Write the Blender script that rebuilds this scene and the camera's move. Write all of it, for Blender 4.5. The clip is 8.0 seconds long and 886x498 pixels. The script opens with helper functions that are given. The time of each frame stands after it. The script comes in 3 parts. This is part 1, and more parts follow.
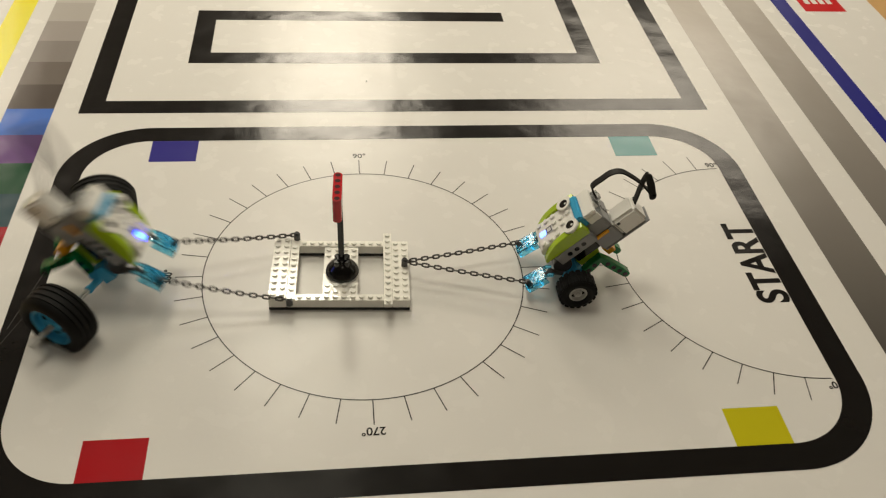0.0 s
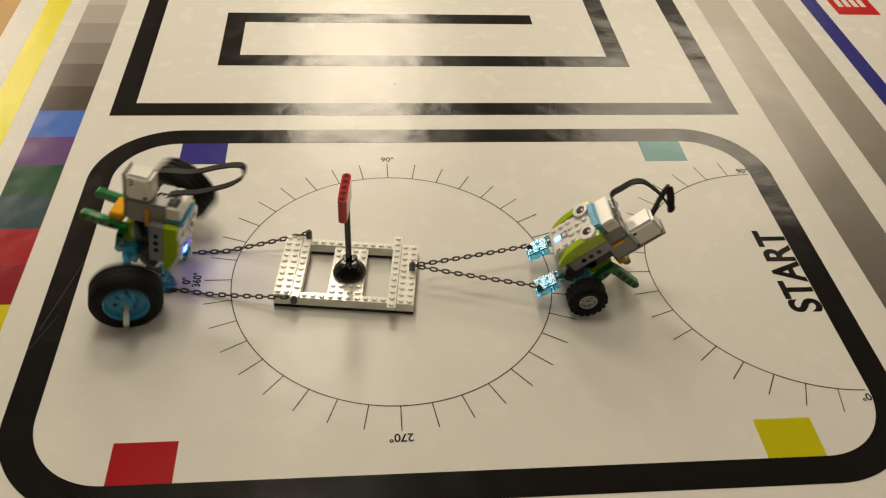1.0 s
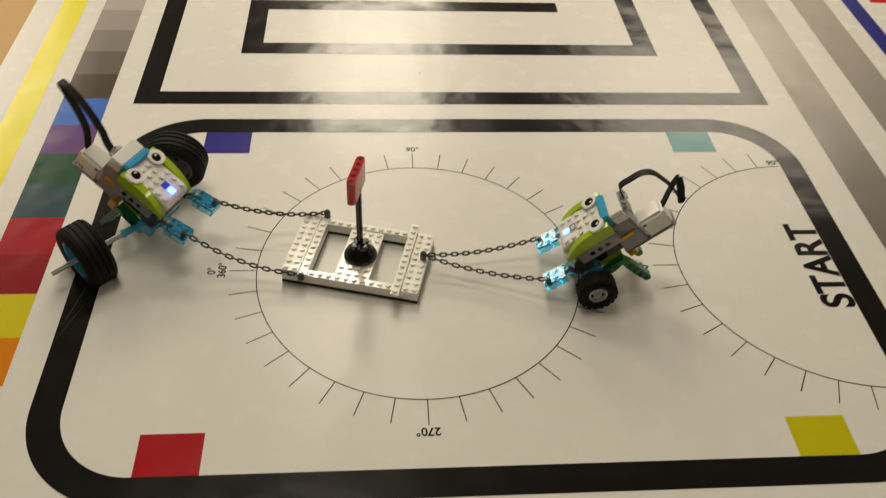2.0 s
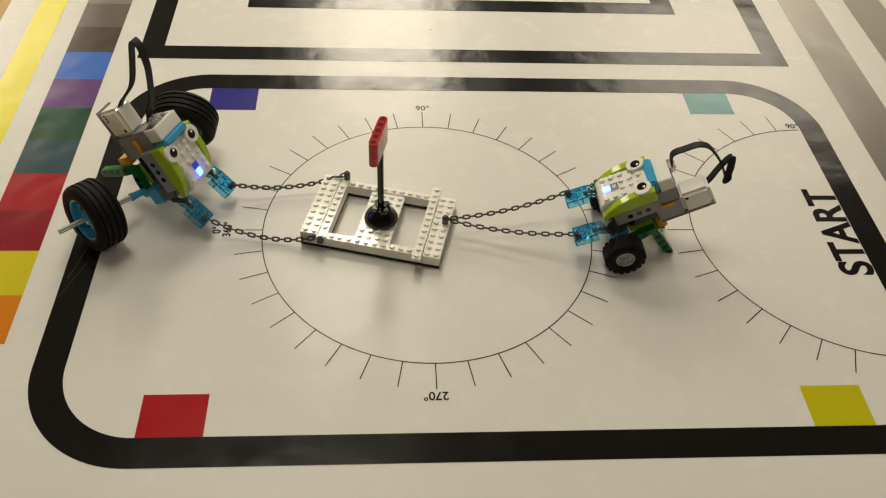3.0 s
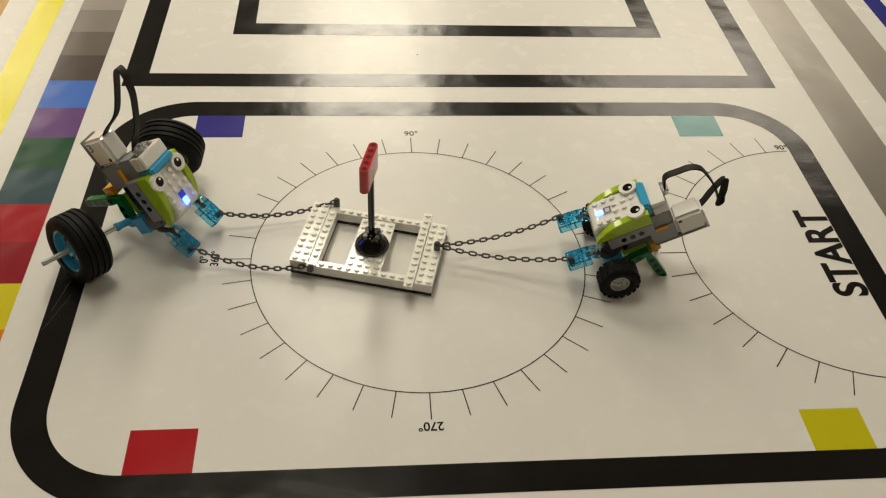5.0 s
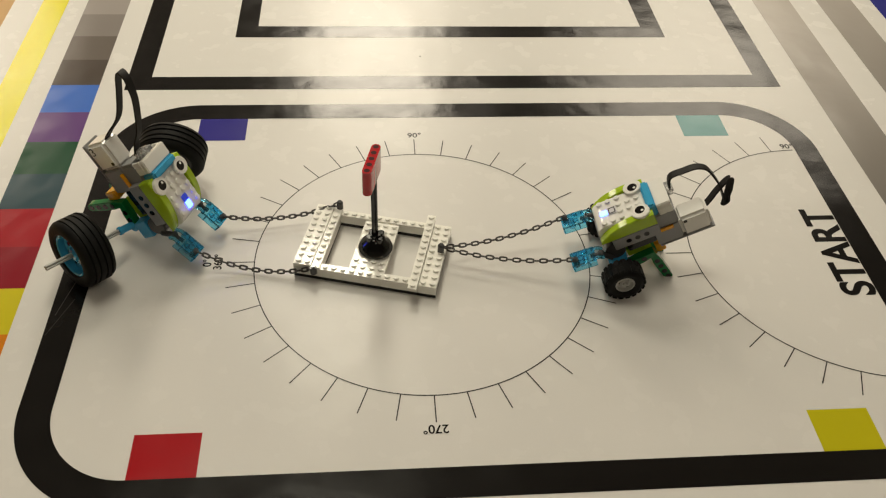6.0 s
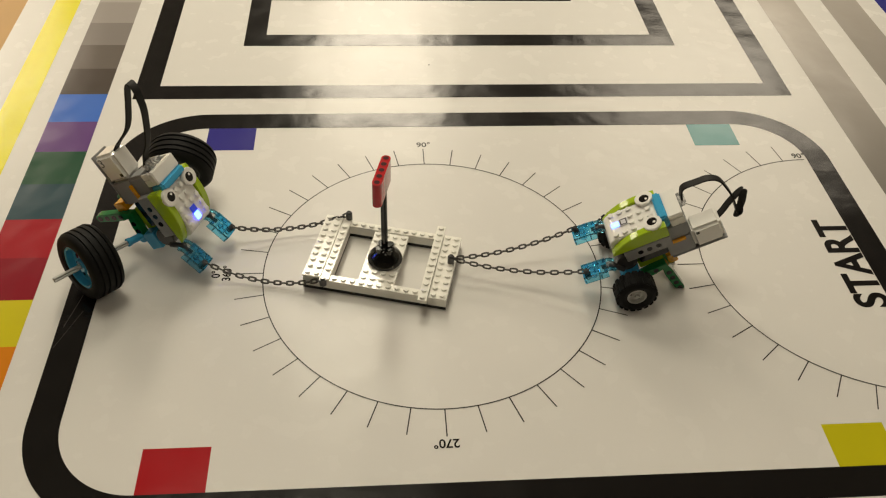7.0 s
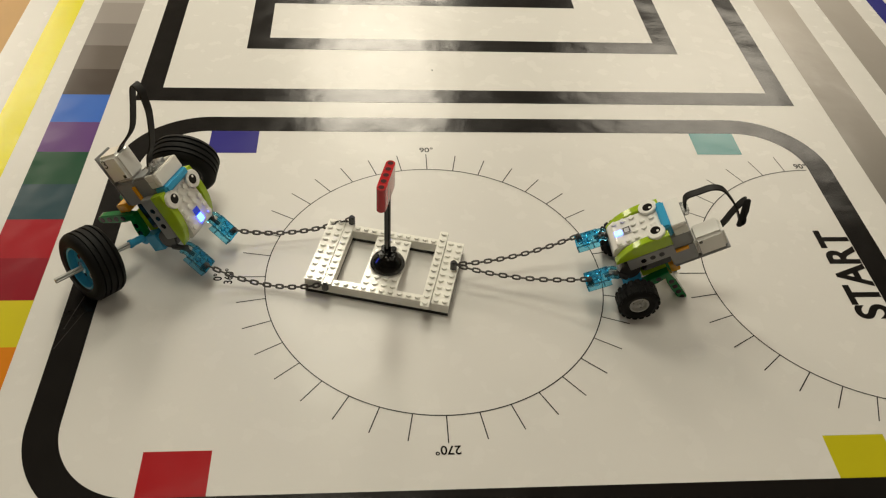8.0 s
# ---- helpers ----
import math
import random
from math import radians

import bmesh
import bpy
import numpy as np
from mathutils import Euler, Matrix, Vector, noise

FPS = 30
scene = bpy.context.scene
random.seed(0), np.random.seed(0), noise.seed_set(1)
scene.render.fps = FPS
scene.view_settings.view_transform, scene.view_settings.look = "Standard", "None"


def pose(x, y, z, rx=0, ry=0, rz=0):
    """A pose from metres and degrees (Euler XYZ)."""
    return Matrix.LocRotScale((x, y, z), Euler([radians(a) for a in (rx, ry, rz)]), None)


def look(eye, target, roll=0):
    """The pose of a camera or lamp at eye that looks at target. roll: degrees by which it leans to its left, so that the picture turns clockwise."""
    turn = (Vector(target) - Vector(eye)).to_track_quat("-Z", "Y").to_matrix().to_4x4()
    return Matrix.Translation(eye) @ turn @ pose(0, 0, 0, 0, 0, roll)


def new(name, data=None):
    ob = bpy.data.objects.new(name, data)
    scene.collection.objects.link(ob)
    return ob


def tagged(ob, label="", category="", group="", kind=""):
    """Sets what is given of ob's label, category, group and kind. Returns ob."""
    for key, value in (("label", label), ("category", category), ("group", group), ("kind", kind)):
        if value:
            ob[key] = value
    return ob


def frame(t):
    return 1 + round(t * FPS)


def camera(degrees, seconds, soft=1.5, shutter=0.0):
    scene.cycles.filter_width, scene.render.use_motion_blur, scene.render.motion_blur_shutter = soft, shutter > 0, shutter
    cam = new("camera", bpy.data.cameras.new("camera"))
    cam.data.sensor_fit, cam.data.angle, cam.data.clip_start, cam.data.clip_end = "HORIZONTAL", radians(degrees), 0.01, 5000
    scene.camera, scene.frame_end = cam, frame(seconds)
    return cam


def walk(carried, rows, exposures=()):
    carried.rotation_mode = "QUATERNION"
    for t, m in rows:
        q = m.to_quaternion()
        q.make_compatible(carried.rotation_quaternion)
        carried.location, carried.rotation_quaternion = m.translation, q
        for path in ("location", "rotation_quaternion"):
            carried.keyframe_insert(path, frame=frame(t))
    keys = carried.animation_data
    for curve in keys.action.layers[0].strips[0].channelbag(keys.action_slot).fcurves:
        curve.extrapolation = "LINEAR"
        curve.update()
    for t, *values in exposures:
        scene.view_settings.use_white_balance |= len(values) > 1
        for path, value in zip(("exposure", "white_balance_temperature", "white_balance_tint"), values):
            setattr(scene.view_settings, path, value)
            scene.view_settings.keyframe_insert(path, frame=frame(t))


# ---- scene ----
cam = camera(54.4, 8.0, soft=1.2, shutter=0.7)
PATH = [
    (0, (-0.026, -0.594, 0.583), (0.217, 0.856, -0.773), 5.0),
    (0.5, (-0.03, -0.589, 0.583), (0.189, 0.862, -0.776), 4.8),
    (1, (-0.032, -0.587, 0.586), (0.161, 0.865, -0.776), 4.2),
    (1.5, (-0.033, -0.583, 0.586), (0.143, 0.865, -0.783), 3.8),
    (2, (-0.042, -0.577, 0.583), (0.116, 0.857, -0.803), 3.7),
    (2.2, (-0.041, -0.575, 0.576), (0.107, 0.841, -0.829), 3.6),
    (3.3, (-0.046, -0.564, 0.566), (0.095, 0.806, -0.884), 4.2),
    (3.5, (-0.049, -0.564, 0.562), (0.104, 0.816, -0.877), 4.5),
    (4, (-0.047, -0.561, 0.565), (0.127, 0.833, -0.859), 4.7),
    (4.5, (-0.049, -0.558, 0.565), (0.128, 0.846, -0.848), 4.5),
    (6, (-0.047, -0.554, 0.561), (0.118, 0.861, -0.842), 3.5),
    (6.5, (-0.051, -0.552, 0.561), (0.102, 0.869, -0.839), 3.3),
    (7, (-0.051, -0.545, 0.562), (0.103, 0.877, -0.836), 3.2),
    (7.5, (-0.054, -0.545, 0.562), (0.103, 0.882, -0.83), 3.6),
    (8, (-0.058, -0.543, 0.562), (0.108, 0.885, -0.828), 4.3),
]
walk(cam, [(t, look(eye, target, roll)) for t, eye, target, roll in PATH],
     exposures=[(0, 0, 6600, 10), (0.5, -0.03, 6650, 10), (1.0, -0.08, 7080, 11), (1.5, -0.1, 7000, 12), (2.0, -0.08, 6850, 11), (3.5, 0, 6700, 9), (4.5, 0, 6650, 9), (6.5, 0, 6700, 10), (7.0, 0, 6850, 10), (8.0, 0, 6550, 9)])

# ---- light: ceiling panels in a plain room ----
world = bpy.data.worlds.new("world")
world.use_nodes = True
world.node_tree.nodes["Background"].inputs[0].default_value = (1.0, 0.96, 0.9, 1)
world.node_tree.nodes["Background"].inputs[1].default_value = 0.06
scene.world = world
scene.view_settings.exposure = 0.0
CEIL = 1.95
# x, y, width, length, watts, green: warm panels beyond the table, small cooler ones overhead and behind; the one at x
# 2.6 is an added fill that brightens the right side
LAMPS = [(-0.02, 3.35, 0.6, 1.5, 54.0, 0.905), (1.65, 3.1, 1.15, 1.3, 26.0, 0.89), (-2.3, 3.3, 1.2, 1.6, 54.0, 0.86),
         (-0.2, 1.6, 0.3, 0.6, 16.0, 0.95), (-0.3, 0.4, 0.65, 0.65, 8.6, 0.965), (2.6, 0.6, 0.6, 0.6, 10.0, 0.9), (0.1, -1.5, 0.5, 1.2, 1.0, 0.9)]
for lx, ly, wide, long, watts, green in LAMPS:
    lamp = bpy.data.lights.new("ceiling_lamp", "AREA")
    lamp.shape, lamp.size, lamp.size_y, lamp.energy, lamp.color = "RECTANGLE", wide, long, watts, (1.0, green, 0.815 * green)
    lo = new("ceiling_lamp", lamp)
    lo.matrix_basis = pose(lx, ly, CEIL - 0.06)


# ---- materials ----
def mat(name, color, rough=0.4, metal=0.0, coat=0.0, bump=0.0, bscale=200.0, vary=0.06, vscale=30.0, trans=0.0, emit=None, estr=0.0, ior=1.5):
    m = bpy.data.materials.new(name)
    m.use_nodes = True
    nt = m.node_tree
    b = nt.nodes["Principled BSDF"]
    b.inputs["Roughness"].default_value = rough
    b.inputs["Metallic"].default_value = metal
    b.inputs["IOR"].default_value = ior
    b.inputs["Coat Weight"].default_value = coat
    b.inputs["Transmission Weight"].default_value = trans
    co = nt.nodes.new("ShaderNodeTexCoord")
    n1 = nt.nodes.new("ShaderNodeTexNoise")
    n1.inputs["Scale"].default_value = vscale
    n1.inputs["Detail"].default_value = 5
    nt.links.new(co.outputs["Object"], n1.inputs["Vector"])
    mix = nt.nodes.new("ShaderNodeMix")
    mix.data_type = "RGBA"
    mix.inputs[6].default_value = (*[max(0, c * (1 - vary)) for c in color], 1)
    mix.inputs[7].default_value = (*[min(1, c * (1 + vary)) for c in color], 1)
    nt.links.new(n1.outputs["Fac"], mix.inputs[0])
    nt.links.new(mix.outputs[2], b.inputs["Base Color"])
    if vary > 0:
        mr = nt.nodes.new("ShaderNodeMapRange")
        mr.inputs[3].default_value = max(0.02, rough - 0.07)
        mr.inputs[4].default_value = min(1, rough + 0.07)
        nt.links.new(n1.outputs["Fac"], mr.inputs[0])
        nt.links.new(mr.outputs[0], b.inputs["Roughness"])
    if bump:
        n2 = nt.nodes.new("ShaderNodeTexNoise")
        n2.inputs["Scale"].default_value = bscale
        n2.inputs["Detail"].default_value = 4
        nt.links.new(co.outputs["Object"], n2.inputs["Vector"])
        bp = nt.nodes.new("ShaderNodeBump")
        bp.inputs["Strength"].default_value = bump
        bp.inputs["Distance"].default_value = 0.001
        nt.links.new(n2.outputs["Fac"], bp.inputs["Height"])
        nt.links.new(bp.outputs[0], b.inputs["Normal"])
    if emit:
        b.inputs["Emission Color"].default_value = (*emit, 1)
        b.inputs["Emission Strength"].default_value = estr
    return m


def vinyl(name, color, rough=0.21, gradient=None, gloss=0.2):
    """Printed sheet: gloss varies with handling, long shallow waves, fine dents and creases."""
    m = mat(name, color, rough, vary=0.012, vscale=40.0)
    nt = m.node_tree
    b = nt.nodes["Principled BSDF"]
    b.inputs["Specular IOR Level"].default_value = gloss
    geo = nt.nodes.new("ShaderNodeNewGeometry")
    waves = nt.nodes.new("ShaderNodeTexNoise")
    waves.inputs["Scale"].default_value = 11.0
    waves.inputs["Detail"].default_value = 2
    dents = nt.nodes.new("ShaderNodeTexNoise")
    dents.inputs["Scale"].default_value = 24.0
    dents.inputs["Detail"].default_value = 3
    for n in (waves, dents):
        nt.links.new(geo.outputs["Position"], n.inputs["Vector"])
    b1 = nt.nodes.new("ShaderNodeBump")
    b1.inputs["Strength"].default_value = 0.42
    b1.inputs["Distance"].default_value = 0.004
    nt.links.new(waves.outputs["Fac"], b1.inputs["Height"])
    b2 = nt.nodes.new("ShaderNodeBump")
    b2.inputs["Strength"].default_value = 0.45
    b2.inputs["Distance"].default_value = 0.0013
    nt.links.new(dents.outputs["Fac"], b2.inputs["Height"])
    nt.links.new(b1.outputs[0], b2.inputs["Normal"])
    nt.links.new(b2.outputs[0], b.inputs["Normal"])
    if gradient:
        sep = nt.nodes.new("ShaderNodeSeparateXYZ")
        nt.links.new(geo.outputs["Position"], sep.inputs[0])
        mr = nt.nodes.new("ShaderNodeMapRange")
        mr.inputs[1].default_value, mr.inputs[2].default_value = gradient[0], gradient[1]
        nt.links.new(sep.outputs[1], mr.inputs[0])
        ramp = nt.nodes.new("ShaderNodeValToRGB")
        e = ramp.color_ramp.elements
        e[0].color, e[1].color = (*gradient[2], 1), (*gradient[3], 1)
        nt.links.new(mr.outputs[0], ramp.inputs[0])
        nt.links.new(ramp.outputs[0], b.inputs["Base Color"])
    return m


M_MAT = vinyl("white_vinyl", (0.69, 0.67, 0.64), 0.26, gloss=0.13)
M_INK = vinyl("black_ink", (0.009, 0.008, 0.0075), 0.18, gloss=0.21)
M_THIN = vinyl("thin_ink", (0.02, 0.018, 0.016), 0.3)
M_WOOD = mat("tan_wood", (0.50, 0.285, 0.085), 0.5, vary=0.2, vscale=6, bump=0.1)
M_WALL = mat("cream_wall", (0.42, 0.39, 0.34), 0.9, vary=0.04, vscale=2)
M_CEIL = mat("ceiling_tile", (0.42, 0.40, 0.37), 0.95, vary=0.05, vscale=3)
M_FLOOR = mat("carpet", (0.20, 0.19, 0.18), 0.95, vary=0.15, vscale=60)
M_PANEL = mat("lamp_diffuser", (0.9, 0.9, 0.85), 0.5, vary=0, emit=(1.0, 0.925, 0.77), estr=1.75)
M_METAL = mat("white_metal", (0.7, 0.7, 0.68), 0.4)

M_WHITE = mat("white_plastic", (0.84, 0.83, 0.79), 0.10, vary=0.03, vscale=60, bump=0.02, bscale=900)
M_CREAM = mat("warm_white_plastic", (0.90, 0.885, 0.82), 0.10, vary=0.04, vscale=50, bump=0.02, bscale=900)
M_BLACK = mat("black_plastic", (0.006, 0.006, 0.006), 0.10, vary=0.1, vscale=80)
M_RED = mat("red_plastic", (0.48, 0.012, 0.016), 0.10, vary=0.06, vscale=60)
M_LIME = mat("lime_plastic", (0.36, 0.52, 0.022), 0.10, vary=0.05, vscale=60)
M_GREEN = mat("green_plastic", (0.006, 0.17, 0.045), 0.10, vary=0.06, vscale=60)
M_AZURE = mat("azure_plastic", (0.05, 0.36, 0.62), 0.10, vary=0.05, vscale=60)
M_GREY = mat("mid_grey_plastic", (0.27, 0.275, 0.28), 0.35, vary=0.05, vscale=60)
M_LIGHTGREY = mat("light_grey_plastic", (0.48, 0.48, 0.46), 0.3, vary=0.05, vscale=60)
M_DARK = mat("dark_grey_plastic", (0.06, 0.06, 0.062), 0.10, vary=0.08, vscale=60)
M_ORANGE = mat("orange_plastic", (0.80, 0.36, 0.012), 0.10, vary=0.05, vscale=60)
M_RUBBER = mat("black_rubber", (0.006, 0.006, 0.006), 0.62, vary=0.2, vscale=70, bump=0.15, bscale=700, ior=1.27)
M_CHAIN = mat("chain_plastic", (0.05, 0.045, 0.04), 0.3, metal=0.2, vary=0.1, vscale=80)
M_CABLE = mat("ribbon_cable", (0.006, 0.0055, 0.005), 0.55, vary=0.1, vscale=80, ior=1.3)
M_CLEARBLUE = mat("clear_blue_plastic", (0.22, 0.72, 0.95), 0.04, vary=0.02, vscale=60, trans=0.97, ior=1.49)
M_CLEAR = mat("clear_plastic", (0.85, 0.86, 0.86), 0.08, vary=0.02, vscale=60, trans=0.75, ior=1.49)
M_LED = mat("blue_light", (0.1, 0.25, 0.9), 0.3, vary=0, emit=(0.012, 0.035, 1.0), estr=42.0)
M_LEDDIM = mat("pale_light", (0.5, 0.6, 0.9), 0.3, vary=0, emit=(0.06, 0.17, 1.0), estr=6.0)
M_PALEBUTTON = mat("pale_button", (0.62, 0.62, 0.66), 0.25, vary=0.05)
M_BUTTON = mat("blue_button", (0.03, 0.045, 0.25), 0.25, vary=0.05, emit=(0.02, 0.05, 0.6), estr=0.5)

MM = 0.001


# ---- mesh kit (millimetres in, metres out) ----
def box(bm, x0, x1, y0, y1, z0, z1, r=0.5, seg=2):
    v = bmesh.ops.create_cube(bm, size=1, matrix=Matrix.Translation(((x0 + x1) / 2 * MM, (y0 + y1) / 2 * MM, (z0 + z1) / 2 * MM))
                              @ Matrix.Diagonal(((x1 - x0) * MM, (y1 - y0) * MM, (z1 - z0) * MM, 1)))["verts"]
    if r:
        bmesh.ops.bevel(bm, geom=list({e for a in v for e in a.link_edges}), offset=r * MM, segments=seg, affect="EDGES", clamp_overlap=True)
    return bm


def cyl(bm, a, b, r, seg=20, r2=None, bev=0.0):
    a, b = Vector(a) * MM, Vector(b) * MM
    d = b - a
    q = d.to_track_quat("Z", "Y").to_matrix().to_4x4()
    v = bmesh.ops.create_cone(bm, cap_ends=True, segments=seg, radius1=r * MM, radius2=(r if r2 is None else r2) * MM, depth=d.length,
                              matrix=Matrix.Translation((a + b) / 2) @ q)["verts"]
    if bev:
        es = {e for w in v for e in w.link_edges if len(e.link_faces) == 2 and max(len(f.verts) for f in e.link_faces) > 4}
        bmesh.ops.bevel(bm, geom=list(es), offset=bev * MM, segments=2, affect="EDGES", clamp_overlap=True)
    return bm


def lathe(bm, profile, axis_y=0.0, seg=48, at=(0, 0, 0)):
    """Turns (radius, along) pairs about the y axis."""
    rings = []
    for rr, yy in profile:
        rings.append([bm.verts.new(((at[0] + rr * math.cos(k * 2 * math.pi / seg)) * MM, (at[1] + yy + axis_y) * MM,
                                    (at[2] + rr * math.sin(k * 2 * math.pi / seg)) * MM)) for k in range(seg)])
    for i in range(len(rings) - 1):
        for k in range(seg):
            bm.faces.new((rings[i][k], rings[i][(k + 1) % seg], rings[i + 1][(k + 1) % seg], rings[i + 1][k]))
    return bm


def prism(bm, pts, y0, y1, r=0.5):
    """A closed outline of (x, z) drawn out along y."""
    lo = [bm.verts.new((x * MM, y0 * MM, z * MM)) for x, z in pts]
    hi = [bm.verts.new((x * MM, y1 * MM, z * MM)) for x, z in pts]
    fs = [bm.faces.new(lo), bm.faces.new(list(reversed(hi)))]
    n = len(pts)
    for i in range(n):
        fs.append(bm.faces.new((lo[i], hi[i], hi[(i + 1) % n], lo[(i + 1) % n])))
    bmesh.ops.recalc_face_normals(bm, faces=fs)
    if r:
        bmesh.ops.bevel(bm, geom=[e for e in set(fs[0].edges) | set(fs[1].edges)], offset=r * MM, segments=2, affect="EDGES", clamp_overlap=True)
    return bm


def outline(pts, r, n=6):
    """The outline of a bar of half-width r that follows the points (x, z)."""
    left, right = [], []
    for i, p in enumerate(pts):
        a = Vector(pts[max(i - 1, 0)])
        b = Vector(pts[min(i + 1, len(pts) - 1)])
        d = (b - a).normalized()
        nrm = Vector((-d.y, d.x))
        if i == 0:
            left += [tuple(Vector(p) + r * (nrm * math.sin(t) - d * math.cos(t))) for t in [k * math.pi / 2 / n for k in range(n + 1)]]
            right += [tuple(Vector(p) + r * (-nrm * math.sin(t) - d * math.cos(t))) for t in [k * math.pi / 2 / n for k in range(1, n + 1)]]
        elif i == len(pts) - 1:
            left += [tuple(Vector(p) + r * (nrm * math.cos(t) + d * math.sin(t))) for t in [k * math.pi / 2 / n for k in range(n + 1)]]
            right += [tuple(Vector(p) + r * (-nrm * math.cos(t) + d * math.sin(t))) for t in [k * math.pi / 2 / n for k in range(n)]]
        else:
            left.append(tuple(Vector(p) + r * nrm * 1.1))
            right.append(tuple(Vector(p) - r * nrm * 1.1))
    return left + right[::-1]


def ribbon(bm, pts, w, t):
    """A flat band of width w (along y) and thickness t along smooth points (x, y, z)."""
    ps = [Vector(p) for p in pts]
    sm = []
    for i in range(len(ps) - 1):
        p0, p1, p2, p3 = ps[max(i - 1, 0)], ps[i], ps[i + 1], ps[min(i + 2, len(ps) - 1)]
        for k in range(8):
            u = k / 8
            sm.append(0.5 * (2 * p1 + (p2 - p0) * u + (2 * p0 - 5 * p1 + 4 * p2 - p3) * u * u + (3 * p1 - p0 - 3 * p2 + p3) * u ** 3))
    sm.append(ps[-1])
    prev = None
    for i, p in enumerate(sm):
        d = (sm[min(i + 1, len(sm) - 1)] - sm[max(i - 1, 0)]).normalized()
        side = (Vector((0, 1, 0)) - d * d.y).normalized()
        up = d.cross(side)
        ring = [bm.verts.new((p + side * sx * w / 2 + up * sz * t / 2) * MM) for sx, sz in ((-1, -1), (1, -1), (1, 1), (-1, 1))]
        if prev:
            for k in range(4):
                bm.faces.new((prev[k], prev[(k + 1) % 4], ring[(k + 1) % 4], ring[k]))
        else:
            bm.faces.new(ring)
        prev = ring
    bm.faces.new(prev[::-1])
    return bm


def mesh_of(bm, material, smooth=True):
    bmesh.ops.recalc_face_normals(bm, faces=bm.faces[:])
    me = bpy.data.meshes.new("mesh")
    bm.to_mesh(me)
    bm.free()
    me.materials.append(material)
    if smooth:
        me.polygons.foreach_set("use_smooth", [True] * len(me.polygons))
        me.set_sharp_from_angle(angle=radians(35))
    return me


def part(name, bm, material, parent=None, label="", at=None):
    ob = new(name, mesh_of(bm, material) if isinstance(bm, bmesh.types.BMesh) else bm)
    if parent:
        ob.parent = parent
    if at is not None:
        ob.matrix_basis = at
    if label:
        tagged(ob, label)
    return ob


def thing(name, label, category, group="", kind=""):
    return tagged(new(name), label, category, group, kind)


def B():
    return bmesh.new()


def letters(name, text, size, material, parent, m, bold=0.0):
    cu = bpy.data.curves.new(name, "FONT")
    cu.body, cu.size, cu.align_x, cu.align_y, cu.extrude, cu.offset = text, size, "CENTER", "CENTER", 0.00004, bold
    tmp = bpy.data.objects.new("tmp", cu)
    me = bpy.data.meshes.new_from_object(tmp)
    bpy.data.objects.remove(tmp)
    me.materials.clear()
    me.materials.append(material)
    ob = new(name, me)
    ob.parent, ob.matrix_basis = parent, m
    return ob


# ---- the room: unseen, wall and ceiling tones set for bounce light ----
def slab(name, x0, x1, y0, y1, z0, z1, material, kind="structure", label="", category=""):
    bm = B()
    box(bm, x0 * 1000, x1 * 1000, y0 * 1000, y1 * 1000, z0 * 1000, z1 * 1000, 0)
    return tagged(part(name, bm, material), label, category, "", kind)


FLOOR_Z = -0.76
slab("floor", -4, 4, -3.5, 5.5, FLOOR_Z - 0.1, FLOOR_Z, M_FLOOR, label="dull brown carpet floor under the table", category="floor")
slab("ceiling", -4, 4, -3.5, 5.5, CEIL, CEIL + 0.1, M_CEIL, label="pale tiled ceiling with lamp panels", category="ceiling")
slab("wall_north", -4, 4, 5.5, 5.6, FLOOR_Z - 0.1, CEIL + 0.1, M_WALL, label="plain cream painted wall", category="wall")
slab("wall_south", -4, 4, -3.6, -3.5, FLOOR_Z - 0.1, CEIL + 0.1, M_WALL, label="plain cream painted wall", category="wall")
slab("wall_east", 4, 4.1, -3.6, 5.6, FLOOR_Z - 0.1, CEIL + 0.1, M_WALL, label="plain cream painted wall", category="wall")
slab("wall_west", -4.1, -4, -3.6, 5.6, FLOOR_Z - 0.1, CEIL + 0.1, M_WALL, label="plain cream painted wall", category="wall")
# every lamp gets a panel, the added fill at x 2.6 too
for lx, ly, wide, long, watts, green in LAMPS:
    lf = thing("ceiling_light", "white ceiling light panel with glowing diffuser", "light", "ceiling lights")
    lf.location = (lx, ly, CEIL)
    w, d = wide * 500 + 5, long * 500 + 5
    bm = B()
    for a in ((-w - 35, -w, -d - 35, d + 35), (w, w + 35, -d - 35, d + 35), (-w, w, -d - 35, -d), (-w, w, d, d + 35)):
        box(bm, *a, -55, 0, 2)
    part("frame", bm, M_METAL, lf)
    part("diffuser", box(B(), -w + 1, w - 1, -d + 1, d - 1, -30, -22, 1), M_PANEL, lf, "glowing warm white diffuser")

# table under the mat
TX0, TX1, TY0, TY1 = -1.05, 1.25, -0.62, 1.15
table = thing("table", "tan wooden table under the printed mat", "table")
table.location = ((TX0 + TX1) / 2, (TY0 + TY1) / 2, FLOOR_Z)
tw, td = (TX1 - TX0) * 500, (TY1 - TY0) * 500
part("tabletop", box(B(), -tw, tw, -td, td, -FLOOR_Z * 1000 - 31, -FLOOR_Z * 1000 - 1.2, 3), M_WOOD, table, "smooth tan wooden top")
for sx in (-1, 1):
    for sy in (-1, 1):
        part("leg", box(B(), sx * (tw - 60) - 25, sx * (tw - 60) + 25, sy * (td - 60) - 25, sy * (td - 60) + 25, 0, -FLOOR_Z * 1000 - 31, 3), M_METAL, table)

# ---- the printed mat ----
X0, X1, Y0, Y1 = -0.487, 0.800, -0.345, 0.93
mat_thing = thing("printed_mat", "glossy white vinyl robot mat with black track lines", "mat")


